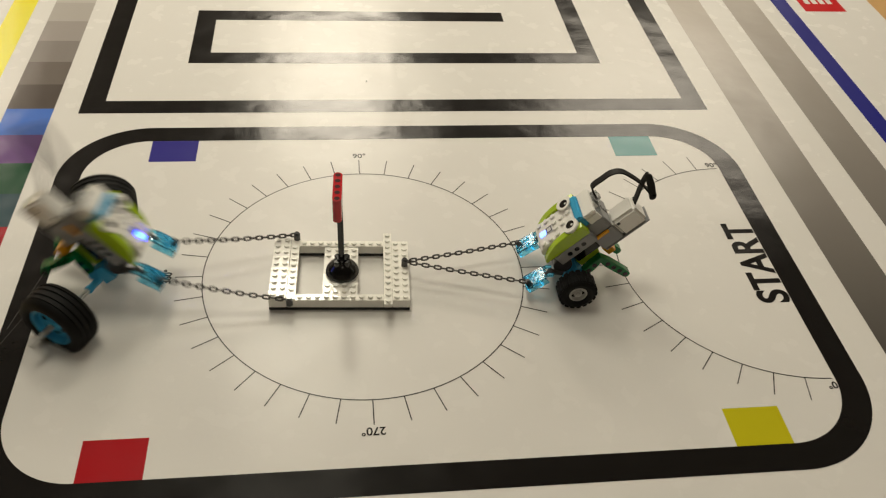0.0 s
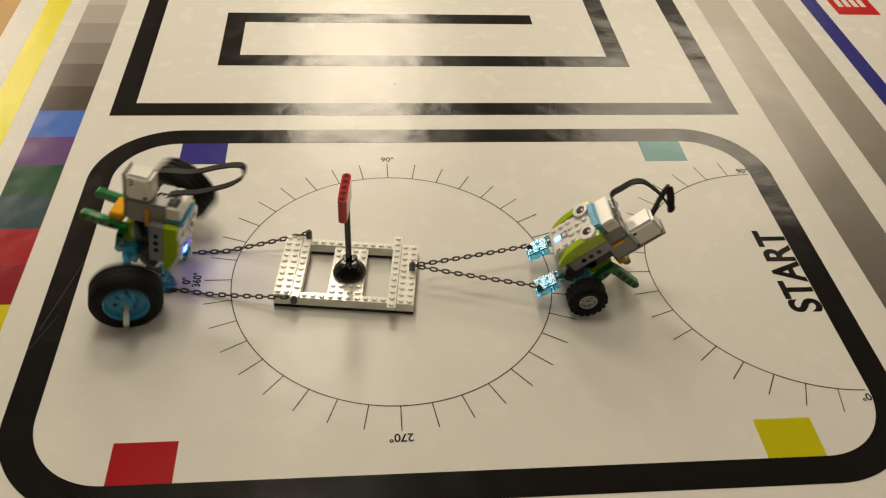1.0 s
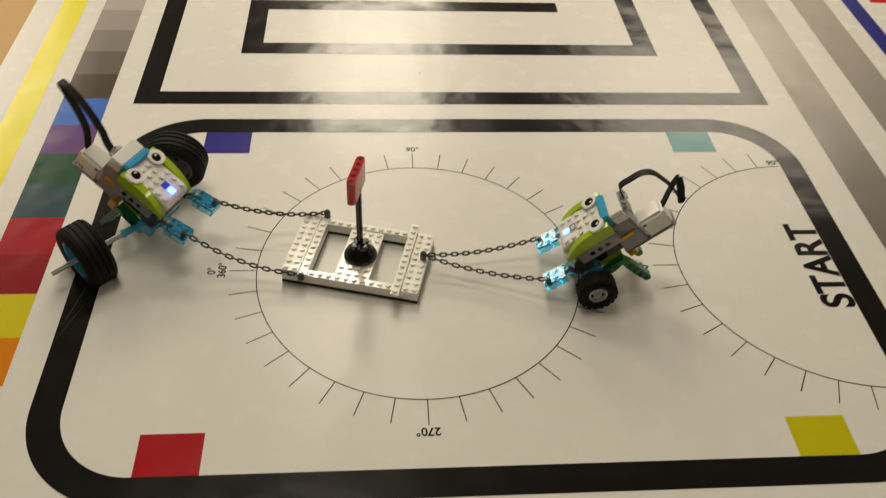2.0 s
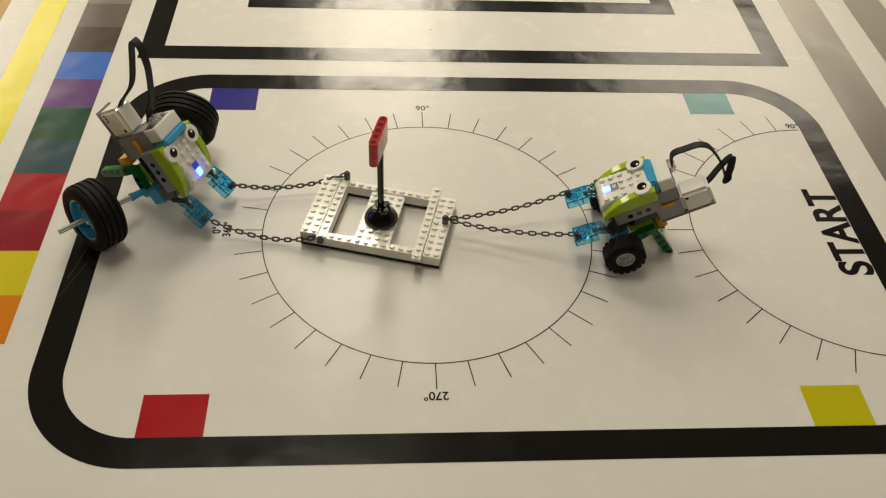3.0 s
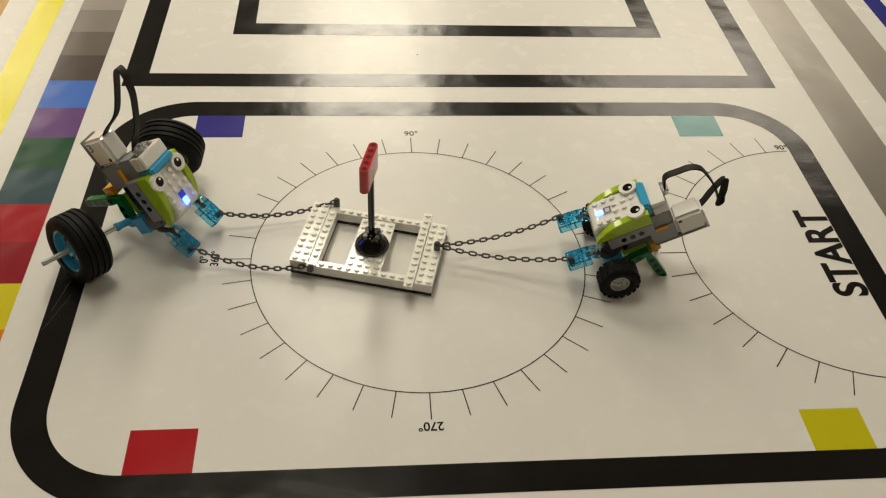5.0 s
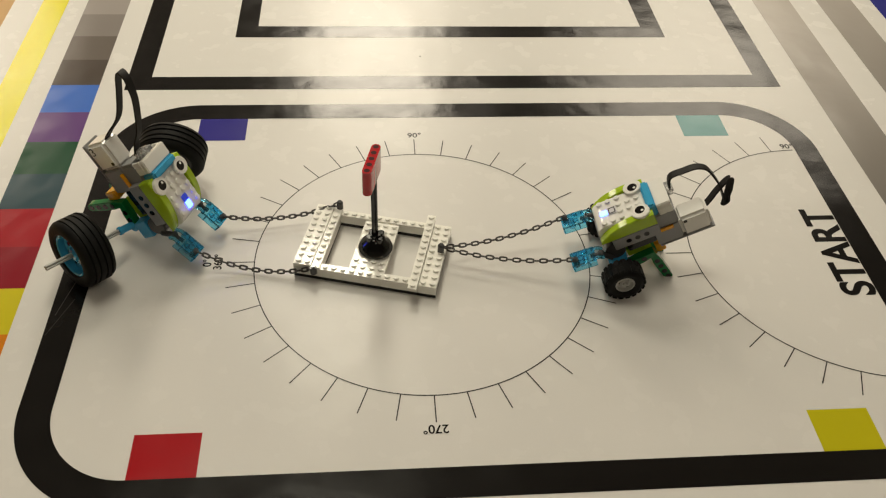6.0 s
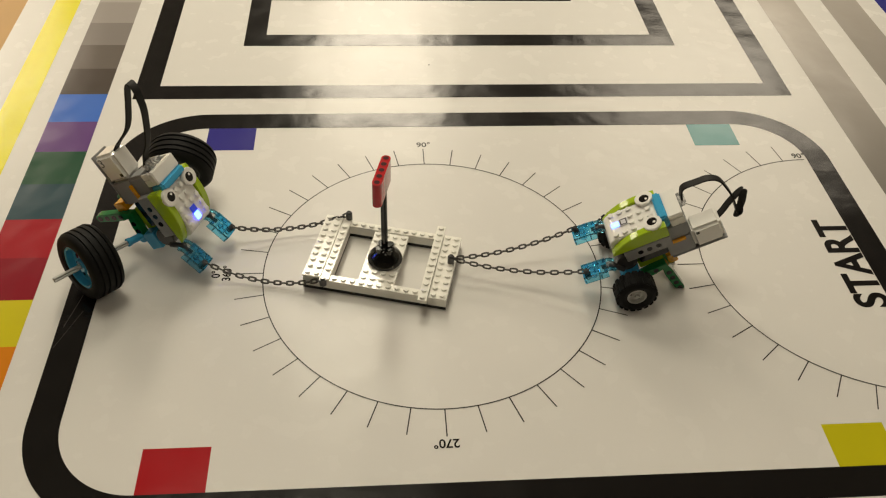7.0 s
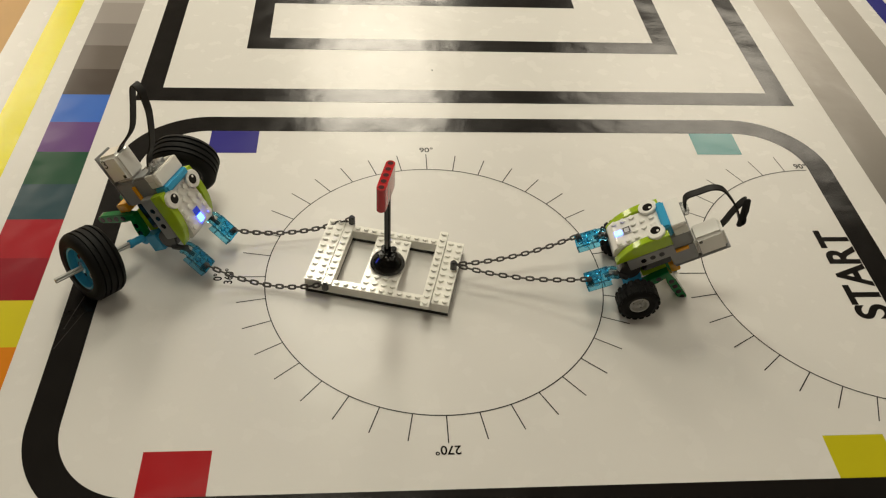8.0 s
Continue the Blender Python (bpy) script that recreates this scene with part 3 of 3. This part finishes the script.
def build_hand(root, side):
    """A hollow clear blue brick that swings from a dark ball joint; its own space starts at the joint."""
    bm = B()
    box(bm, 2.4, 4.0, -8, 8, -26.5, -5.0, 0.4)
    for a in ((-8, -6.7, -26.5, -5.0), (6.7, 8, -26.5, -5.0), (-6.6, 6.6, -26.5, -25.2), (-6.6, 6.6, -12.0, -10.8)):
        box(bm, -4.6, 2.3, *a, 0.3)
    for y in (-4, 4):
        for z in (-14, -22):
            cyl(bm, (3.9, y, z), (5.7, y, z), 2.4, 14, bev=0.3)
    h = part("hand", bm, M_CLEARBLUE, root, "clear blue hollow hand brick")
    bm = B()
    lathe(bm, [(3.2, -6.8), (3.2, 0), (2.5, 0), (2.5, -6.8), (3.2, -6.8)], seg=18)
    part("inner_tube", bm, M_CLEARBLUE, h, at=pose(2.2 * MM, 0, -18 * MM, 0, 0, -90))
    for y in (-1, 1):
        part("claw", prism(B(), outline([(2.0, -6.5), (3.0, -3.5), (2.2, -1), (0.4, 1)], 1.4), *sorted((y * 4.2, y * 6.8)), 0.4), M_CLEARBLUE, h, "clear blue curved claw")
    bm = B()
    pin_y = 3 * side
    cyl(bm, (-2, pin_y, -22.5), (7.2, pin_y, -22.5), 2.7, 14, bev=0.5)
    cyl(bm, (7.1, pin_y, -22.5), (8.0, pin_y, -22.5), 1.7, 12)
    part("pin", bm, M_DARK, h, "dark grey chain pin")
    bm = B()
    bmesh.ops.create_uvsphere(bm, u_segments=16, v_segments=10, radius=3.4 * MM)
    cyl(bm, (0, 0, 0), (-9, 0, 8), 2.6, 12)
    cyl(bm, (0, 0, 0), (0.5, 0, -9.4), 1.9, 12)
    part("wrist", bm, M_DARK, h, "dark grey ball joint")
    return h


def tyre(bm, r, w, rim, grooves):
    half = w / 2
    prof = [(rim, -half + 2.0), (rim + 1.5, -half + 0.6), (r - 5, -half), (r - 1.8, -half + 1.6), (r - 0.3, -half + 4.2)]
    if grooves:
        for g in grooves:
            prof += [(r, g - 1.0), (r - 1.5, g - 0.7), (r - 1.5, g + 0.7), (r, g + 1.0)]
    prof += [(r - 0.3, half - 4.2), (r - 1.8, half - 1.6), (r - 5, half), (rim + 1.5, half - 0.6), (rim, half - 2.0), (rim, -half + 2.0)]
    return lathe(bm, prof, seg=64)


def build_big_wheel(root, s, d, stub, rim_mat=M_AZURE):
    """Wheel on a skewed axle; its own space starts at the joint on the body, axle along y."""
    w = tagged(new("wheel"), "big black slick wheel with azure rim on a skewed axle")
    w.parent = root
    part("tyre", tyre(B(), 31, 28, 19.5, (-8, -3, 3, 8)), M_RUBBER, w, "wide black rubber tyre with grooves", pose(0, s * d * MM, 0))
    bm = B()
    lathe(bm, [(19.6, -11.8), (19.6, 11.8), (18.6, 12.2), (17.6, 11.6), (17.2, 6), (13, 5), (12.6, 6.6), (6.5, 7.4), (5.2, 9.5), (3.0, 9.8), (2.4, 9.8), (2.4, -9.8), (5.2, -9.5),
               (6.5, -7.4), (12.6, -6.6), (13, -5), (17.2, -6), (17.6, -11.6), (18.6, -12.2), (19.6, -11.8)], seg=48)
    rim = part("rim", bm, rim_mat, w, "smooth plastic rim with round holes", pose(0, s * d * MM, 0))
    dark = mesh_of(cyl(B(), (0, -0.2, 0), (0, 0.2, 0), 2.2, 14), M_BLACK)
    for k in range(6):
        for f in (-1, 1):
            a = k * math.pi / 3
            part("hole", dark, None, rim, at=pose(9.6 * math.cos(a) * MM, f * 7.1 * MM, 9.6 * math.sin(a) * MM))
    bm = B()
    box(bm, -2.4, 2.4, *sorted((s * 6, s * (d + stub))), -0.9, 0.9, 0.2)
    box(bm, -0.9, 0.9, *sorted((s * 6, s * (d + stub))), -2.4, 2.4, 0.2)
    part("axle", bm, M_LIGHTGREY, w, "light grey cross axle")
    bm = B()
    cyl(bm, (0, -s * 2, 0), (0, s * 14, 0), 3.3, 18, bev=0.5)
    cyl(bm, (0, s * 10.5, 0), (0, s * 14, 0), 3.8, 18, bev=0.4)
    part("elbow", bm, M_AZURE, w, "azure angled axle joint")
    return w


def build_small_wheel(root, s, at):
    w = tagged(new("wheel"), "small black knobbly wheel with light grey rim")
    w.parent, w.matrix_basis = root, at
    bm = B()
    tyre(bm, 18.1, 18, 8.4, ())
    part("tyre", bm, M_RUBBER, w, "black rubber tyre with lugs")
    lugs = {side: mesh_of(box(B(), 16.2, 18.3, *sorted((side * 0.5, side * 8.0)), -2.3, 2.3, 0.9, 1), M_RUBBER) for side in (-1, 1)}
    for k in range(18):
        for side in (-1, 1):
            part("lug", lugs[side], None, w, at=pose(0, 0, 0, 0, (k + (0.5 if side > 0 else 0)) * 20, 0))
    bm = B()
    lathe(bm, [(8.5, -7.2), (8.5, 7.2), (7.2, 7.6), (6.6, 4.2), (4.2, 3.6), (3.8, 6.0), (2.5, 6.0), (2.5, -6.0), (3.8, -6.0), (4.2, -3.6), (6.6, -4.2), (7.2, -7.6), (8.5, -7.2)], seg=36)
    rim = part("rim", bm, M_LIGHTGREY, w, "light grey rim with dark openings")
    slot = mesh_of(cyl(B(), (0, -0.2, 0), (0, 0.2, 0), 1.7, 12), M_BLACK)
    for k in range(3):
        a = k * math.pi * 2 / 3
        part("opening", slot, None, rim, at=pose(5.3 * math.cos(a) * MM, s * 4.1 * MM, 5.3 * math.sin(a) * MM))
    bm = B()
    y0, y1 = sorted((s * -26, s * 8))
    box(bm, -2.4, 2.4, y0, y1, -0.9, 0.9, 0.2)
    box(bm, -0.9, 0.9, y0, y1, -2.4, 2.4, 0.2)
    part("axle", bm, M_LIGHTGREY, w)
    return w


PIVL, PIVR = (-48, 0, 10), (-45, 0, 0)
TILT = 22.5
JL = {-1: (-54, -20, 6), 1: (-54, 20, 6)}
robot_l = thing("robot", "toy brick robot with big skewed wheels pulling chains", "robot", "tug robots")
build_body(robot_l, PIVL, M_LED, "bright blue light", True, -1, -2)
robot_r = thing("robot", "toy brick robot with small knobbly wheels leaning back", "robot", "tug robots")
build_body(robot_r, PIVR, M_LEDDIM, "pale blue light", False, 1, -7.5)
grips_l = {s: build_hand(robot_l, s) for s in (-1, 1)}
grips_r = {s: build_hand(robot_r, s) for s in (-1, 1)}


def arm(side, lean, rest, back=0):
    """Where a hand sits in body space; it swings forward as the body rises from its resting lean."""
    up = max(-12, min(32, lean - rest))
    return pose((-14 - back - 0.08 * max(0, up)) * MM, side * (22 + 0.35 * back) * MM, -9 * MM, 0, -20 + 2.5 * back - 0.22 * up, 0)


for s in (-1, 1):
    bm = B()
    cyl(bm, (-54, s * 14, 6), (-54, s * 21, 6), 4.0, 18, bev=0.5)
    part("drive_joint", bm, M_AZURE, robot_l, "azure drive joint", Matrix.Translation(-Vector(PIVL) * MM))
wheel_near = build_big_wheel(robot_l, -1, 49.5, 34)
# the far rim is coloured dark grey instead of azure
wheel_far = build_big_wheel(robot_l, 1, 50, 20, M_DARK)
small_wheels = [build_small_wheel(robot_r, s, pose(0, s * 39 * MM, 0)) for s in (-1, 1)]

# ribbon cables; each starts at the plug, so it can swing there
CABLE_L = (-8, 0, 66)
cable_l = part("cable", ribbon(B(), [(-5, -2, -2), (3, -2, 8), (14, -1, 18), (29, 0, 40), (34.5, 0, 53), (35.5, 1, 60), (32, 3, 65.5), (26, 4, 63), (15, 4, 50), (1, 1, 33), (-15, -4, 24), (-23, -5, 18)], 7.4, 1.3), M_CABLE, robot_l,
               "flat black ribbon cable loop", Matrix.Translation((Vector(CABLE_L) - Vector(PIVL)) * MM))
CABLE_R = (-6, 0, 66)
cable_r = part("cable", ribbon(B(), [(-1, -7.5, -1), (11, -7.5, 3), (13, -6, 15), (13, -5, 25.5), (8, -4, 33), (-2, -2, 36.5), (-14, 0, 38.5), (-25, 1, 38), (-32, 2, 38), (-30, 2, 41.5), (-20, 1, 44), (-11, 0, 48), (-12, -1, 44), (-17, 1, 34), (-21, 4, 26), (-26, 5, 17)], 6.6, 1.5), M_CABLE, robot_r,
               "flat black ribbon cable with a kinked loop", Matrix.Translation((Vector(CABLE_R) - Vector(PIVR)) * MM))

sled = build_sled()

# ---- chains ----
LINK, WIRE = 5.6, 0.82


def link_mesh():
    bm = B()
    n, m, hl, hw = 20, 6, 2.5, 1.6
    prev = first = None
    for k in range(n):
        a = 2 * math.pi * k / n
        c, s = math.cos(a), math.sin(a)
        cx = hl * (1 if c > 0 else -1) * min(1, abs(c) * 1.6) if abs(c) > 1e-6 else 0
        ctr = Vector((cx + c * hw * 0.45, s * hw, 0))
        out = Vector((c, s, 0)).normalized()
        ring = [bm.verts.new((ctr + out * WIRE * math.cos(2 * math.pi * j / m) + Vector((0, 0, 1)) * WIRE * math.sin(2 * math.pi * j / m)) * MM) for j in range(m)]
        if prev:
            for j in range(m):
                bm.faces.new((prev[j], prev[(j + 1) % m], ring[(j + 1) % m], ring[j]))
        else:
            first = ring
        prev = ring
    for j in range(m):
        bm.faces.new((prev[j], prev[(j + 1) % m], first[(j + 1) % m], first[j]))
    return mesh_of(bm, M_CHAIN)


link_me = link_mesh()


def hand_tip(rb_pose, off, s, lean, rest, back=0):
    return rb_pose @ Matrix.Translation(-Vector(off) * MM) @ arm(s, lean, rest, back) @ Vector((6.5 * MM, 3 * s * MM, -23.5 * MM))


PINS = {"front": (-45, -41.5, 15), "back": (-43, 40.5, 20), "right": (60, 5, 19)}
CHAINS = [("l", -1, "front", 106.0), ("l", 1, "back", 111.0), ("r", 1, "right", 114.0), ("r", -1, "right", 112.0)]
chains = []
for who, side, pin, length in CHAINS:
    c = thing("chain", "dark grey plastic chain between robot hand and sled", "chain", "tug chains")
    n = int(round(length / LINK))
    chains.append((c, [part("link", link_me, None, c) for _ in range(n)]))


def hang(a, b, sag, n):
    """Poses of n links of a chain between a and b that sags by so much, never below the mat."""
    pts = []
    for i in range(101):
        u = i / 100
        q = a.lerp(b, u)
        pts.append(Vector((q.x, q.y, max(0.0019, q.z - 4 * sag * u * (1 - u)))))
    acc = [0.0]
    for i in range(100):
        acc.append(acc[-1] + (pts[i + 1] - pts[i]).length)
    out = []
    for k in range(n):
        s = (k + 0.5) / n * acc[-1]
        i = max(j for j in range(100) if acc[j] <= s)
        q = pts[i].lerp(pts[i + 1], (s - acc[i]) / max(1e-9, acc[i + 1] - acc[i]))
        d = (pts[min(i + 2, 100)] - pts[max(i - 1, 0)]).normalized()
        turn = d.to_track_quat("X", "Z").to_matrix().to_4x4()
        out.append(Matrix.Translation(q) @ turn @ pose(0, 0, 0, 40 if k % 2 else -50))
    return out


# ---- what moves: seconds, millimetres, degrees ----
part("fold", prism(B(), outline([(-10, 48), (-20, 44), (-33, 37)], 3.2), 2, 3.5), M_CABLE, cable_r)

LEFT = [
    (0, -236.3, -5.4, 35.7, -0.4, -39.4, -7.3),
    (0.1, -227, 1.1, 42.3, -0.3, -4.1, -6.8),
    (0.2, -220.7, 3.3, 48, -5.2, 9.7, -4.5),
    (0.3, -221.4, 4.7, 46.9, -6.8, 10.7, -3.8),
    (0.4, -231.7, 13.8, 37.8, -1.4, 4.3, -5.3),
    (0.5, -237.5, 7.7, 36, -3.9, -6.3, -3.1),
    (0.6, -245.1, -0.2, 35, -2.2, -38.8, -9.9),
    (0.7, -243.9, 6.1, 39.9, -3, -26.9, -11.2),
    (0.8, -235.6, 5.9, 47.7, -4.9, 6.5, -3.5),
    (0.9, -231.3, 14.9, 46.9, -5, 11.3, -11.4),
    (1, -238.6, 23.3, 40.6, -3.4, 7.4, -12.3),
    (1.1, -249.3, 22.8, 33.3, -4.3, -1.1, -11.2),
    (1.2, -252.6, 6.7, 29.9, -1.5, -37.5, -10.9),
    (1.3, -263.1, 23.4, 34.9, -3.2, -20.3, -6.2),
    (1.4, -259.1, 25.9, 45.2, -5, 9.1, -6.5),
    (1.5, -248.4, 29.9, 47, -5.9, 14.5, -21.1),
    (1.6, -251, 38.8, 40.8, -2.6, 8.9, -29.6),
    (1.7, -251.6, 42.5, 27.5, -3.5, -11.3, -35.2),
    (1.8, -258, 30.9, 27.4, -1.1, -36, -29.8),
    (1.9, -254.8, 46.6, 30.5, -1.1, -54.7, -24.1),
    (2, -254, 51, 30.4, -1.5, -54.8, -25.3),
    (2.1, -253.2, 45.5, 30.5, -0.7, -27.3, -18.8),
    (2.2, -248.3, 40.6, 30.4, -1.8, -27.9, -19.8),
    (2.6, -246.4, 39.7, 30.4, -2, -29.6, -20.8),
    (3.3, -246.4, 39.7, 30.4, -2, -29.6, -20.8),
    (8, -246.4, 39.7, 30.4, -2, -29.6, -20.8),
]
NEAR_TURN = [(0.0, -58), (0.1, -136), (0.2, -179), (0.3, -242), (0.4, -322), (0.5, -405), (0.6, -445), (0.7, -492), (0.8, -522), (0.9, -556), (1.0, -618), (1.1, -704),
             (1.2, -753), (1.3, -822), (1.4, -873), (1.5, -908), (1.6, -960), (1.7, -1040), (1.8, -1090), (1.9, -1112), (2.0, -1126), (2.2, -1130), (8.0, -1130)]
NEAR_SLIP = [(0, 0), (0.3, 2), (0.4, 5), (0.5, 9), (0.6, 3), (0.7, 0), (8, 0)]  # play in the near drive joint
FAR_TURN = [(0.0, -20), (0.1, -106), (0.2, -193), (0.3, -280), (0.4, -325), (0.5, -350), (0.6, -371), (0.7, -440), (0.8, -520), (0.9, -600), (1.0, -674), (1.1, -735),
            (1.2, -790), (1.3, -868), (1.4, -952), (1.5, -1036), (1.6, -1058), (1.7, -1066), (1.8, -1074), (1.9, -1084), (2.0, -1090), (8.0, -1090)]
RIGHT = [
    (0, 194.3, -11, 18.5, 0, -42.7, 180),
    (0.2, 191, -11, 18.5, 0, -44, 180.2),
    (0.4, 188.5, -11, 18.5, 0, -48, 180.4),
    (0.5, 187.8, -11, 18.5, 0, -49.5, 180.5),
    (0.6, 185.5, -11, 18.5, 0, -51, 180.5),
    (0.8, 180, -11, 18.5, 0, -46, 180.5),
    (1, 176, -11, 18.5, 0, -48.5, 180.5),
    (1.1, 177, -11, 18.5, 0, -53, 180.7),
    (1.2, 177, -11, 18.5, 0, -57.2, 180.8),
    (1.3, 166, -10, 18.5, 0, -49, 180.4),
    (1.4, 157, -9.5, 18.5, 0, -41.4, 180),
    (1.5, 158.4, -9.5, 18.5, 0, -43.8, 180.5),
    (1.6, 159.5, -10, 18.5, 0, -47, 180.7),
    (1.7, 161.5, -11, 18.5, 0, -54, 180.8),
    (1.8, 163.4, -11.5, 18.5, 0, -59.3, 180.9),
    (1.9, 160.5, -10.5, 18.5, 0, -50, 180.6),
    (2, 159, -10, 18.5, 0, -46.6, 180.3),
    (2.1, 161.5, -10.5, 18.5, 0, -54, 180.4),
    (2.2, 165, -10.5, 18.5, 0, -60.5, 180.6),
    (2.6, 171, -10, 18.5, 0, -61, 180.2),
    (3.3, 172.5, -10, 18.5, 0, -61, 180.2),
    (8, 172.5, -10, 18.5, 0, -61, 180.2),
]
SLED = [
    (0, -23.4, -8.9, -2.7),
    (0.2, -29.8, -7, -3),
    (0.4, -31.5, -7.1, -3.8),
    (0.5, -31.5, -7.2, -4),
    (0.6, -32.2, -6.6, -4.6),
    (0.8, -40.3, -4.6, -5.6),
    (1, -42.7, -2.6, -6.7),
    (1.2, -43.6, -2, -6.8),
    (1.3, -49.2, -0.4, -7.1),
    (1.4, -56.8, 1.4, -7.8),
    (1.5, -59.5, 3.9, -9.1),
    (1.6, -59, 3.8, -9.2),
    (1.7, -57.2, 4, -9.5),
    (1.8, -52.6, 4.4, -11),
    (1.9, -53.5, 8, -14.6),
    (2, -56.1, 8.9, -14.2),
    (2.1, -53.4, 8, -14.2),
    (2.2, -51, 6.8, -14),
    (2.6, -46.3, 5.7, -14.2),
    (3.3, -44.2, 5.3, -14.4),
    (8, -44.2, 5.3, -14.4),
]


SLACK = {"l": [(0, 1.5), (1.7, 1.5), (1.9, 7), (2.0, 8), (2.1, 12), (2.2, 9), (3.3, 9.5), (8, 9.5)],
         "r": [(0, 0.8), (1.2, 0.8), (1.3, 5), (1.4, 9), (1.5, 2.5), (1.8, 1.5), (1.9, 6), (2.0, 6.5), (2.2, 2.5), (3.3, 7.5), (8, 7.5)]}


def at(rows, t):
    """The row's values at t, straight between rows."""
    for a, b in zip(rows, rows[1:]):
        if a[0] <= t <= b[0]:
            u = (t - a[0]) / (b[0] - a[0])
            return [x + (y - x) * u for x, y in zip(a[1:], b[1:])]
    return list(rows[-1][1:])


def placed(row):
    return pose(row[0] * MM, row[1] * MM, row[2] * MM, *row[3:])


def motions():
    walk(robot_l, [(r[0], placed(r[1:])) for r in LEFT])
    walk(robot_r, [(r[0], placed(r[1:])) for r in RIGHT])
    walk(sled, [(r[0], pose(r[1] * MM, r[2] * MM, 0, 0, 0, r[3])) for r in SLED])
    for wheel, s, turn in ((wheel_near, -1, NEAR_TURN), (wheel_far, 1, FAR_TURN)):
        rows = []
        for t, p in turn:
            tilt = TILT
            if s > 0 and t < 1.75:
                tilt += 0.3 * max(0, at(LEFT, t)[4] + 15)
            lean = Matrix.Rotation(radians(p), 4, "Y") @ Matrix.Rotation(radians(tilt) * s, 4, "X")
            drop = 4 if s > 0 and t > 1.85 else (0 if s > 0 else (-6 if t < 1.85 else 3))
            give = Vector(((0.3 if s < 0 else 0.6) * max(0, at(LEFT, t)[4] + 15) + (7 if s > 0 and t > 1.85 else 0), 0, drop))  # the drive yields forward as the body rises
            if s < 0:
                give.x += at(NEAR_SLIP, t)[0]
            rows.append((t, Matrix.Translation((Vector(JL[s]) + give - Vector(PIVL)) * MM) @ lean))
        walk(wheel, rows)
    for wheel, s in zip(small_wheels, (-1, 1)):
        walk(wheel, [(r[0], pose(0, s * 39 * MM, 0, 0, -math.degrees((r[1] - 172) / 18.5) - r[5], 0)) for r in RIGHT])
    for grips, rows, off, rest, back in ((grips_l, LEFT, PIVL, -30, 0), (grips_r, RIGHT, PIVR, -61, 6)):
        for side, grip in grips.items():
            walk(grip, [(r[0], Matrix.Translation(-Vector(off) * MM) @ arm(side, r[5], rest, back)) for r in rows])
    base = Matrix.Translation((Vector(CABLE_L) - Vector(PIVL)) * MM)
    walk(cable_l, [(r[0], base @ pose(0, 0, 0, 0, max(-12, min(27, (r[5] + 29) * 1.0)), 0)) for r in LEFT])
    times = [i / 10 for i in range(23)] + [2.5, 2.9, 3.3, 8.0]
    rows = [[[] for _ in links] for _, links in chains]
    for t in times:
        pl, pr = placed(at(LEFT, t)), placed(at(RIGHT, t))
        sx, sy, sr = at(SLED, t)
        ps = pose(sx * MM, sy * MM, 0, 0, 0, sr)
        for i, (who, side, pin, length) in enumerate(CHAINS):
            lean = at(LEFT if who == "l" else RIGHT, t)[4]
            a = hand_tip(pl, PIVL, side, lean, -30) if who == "l" else hand_tip(pr, PIVR, side, lean, -61, 6)
            b = ps @ (Vector(PINS[pin]) * MM)
            sag = at(SLACK[who], t)[0] * (1.35 if who == "l" and side < 0 else 1.0)
            for k, m in enumerate(hang(a, b, sag * MM, len(chains[i][1]))):
                rows[i][k].append((t, m))
    for i, (_, links) in enumerate(chains):
        for k, ob in enumerate(links):
            walk(ob, rows[i][k])


motions()
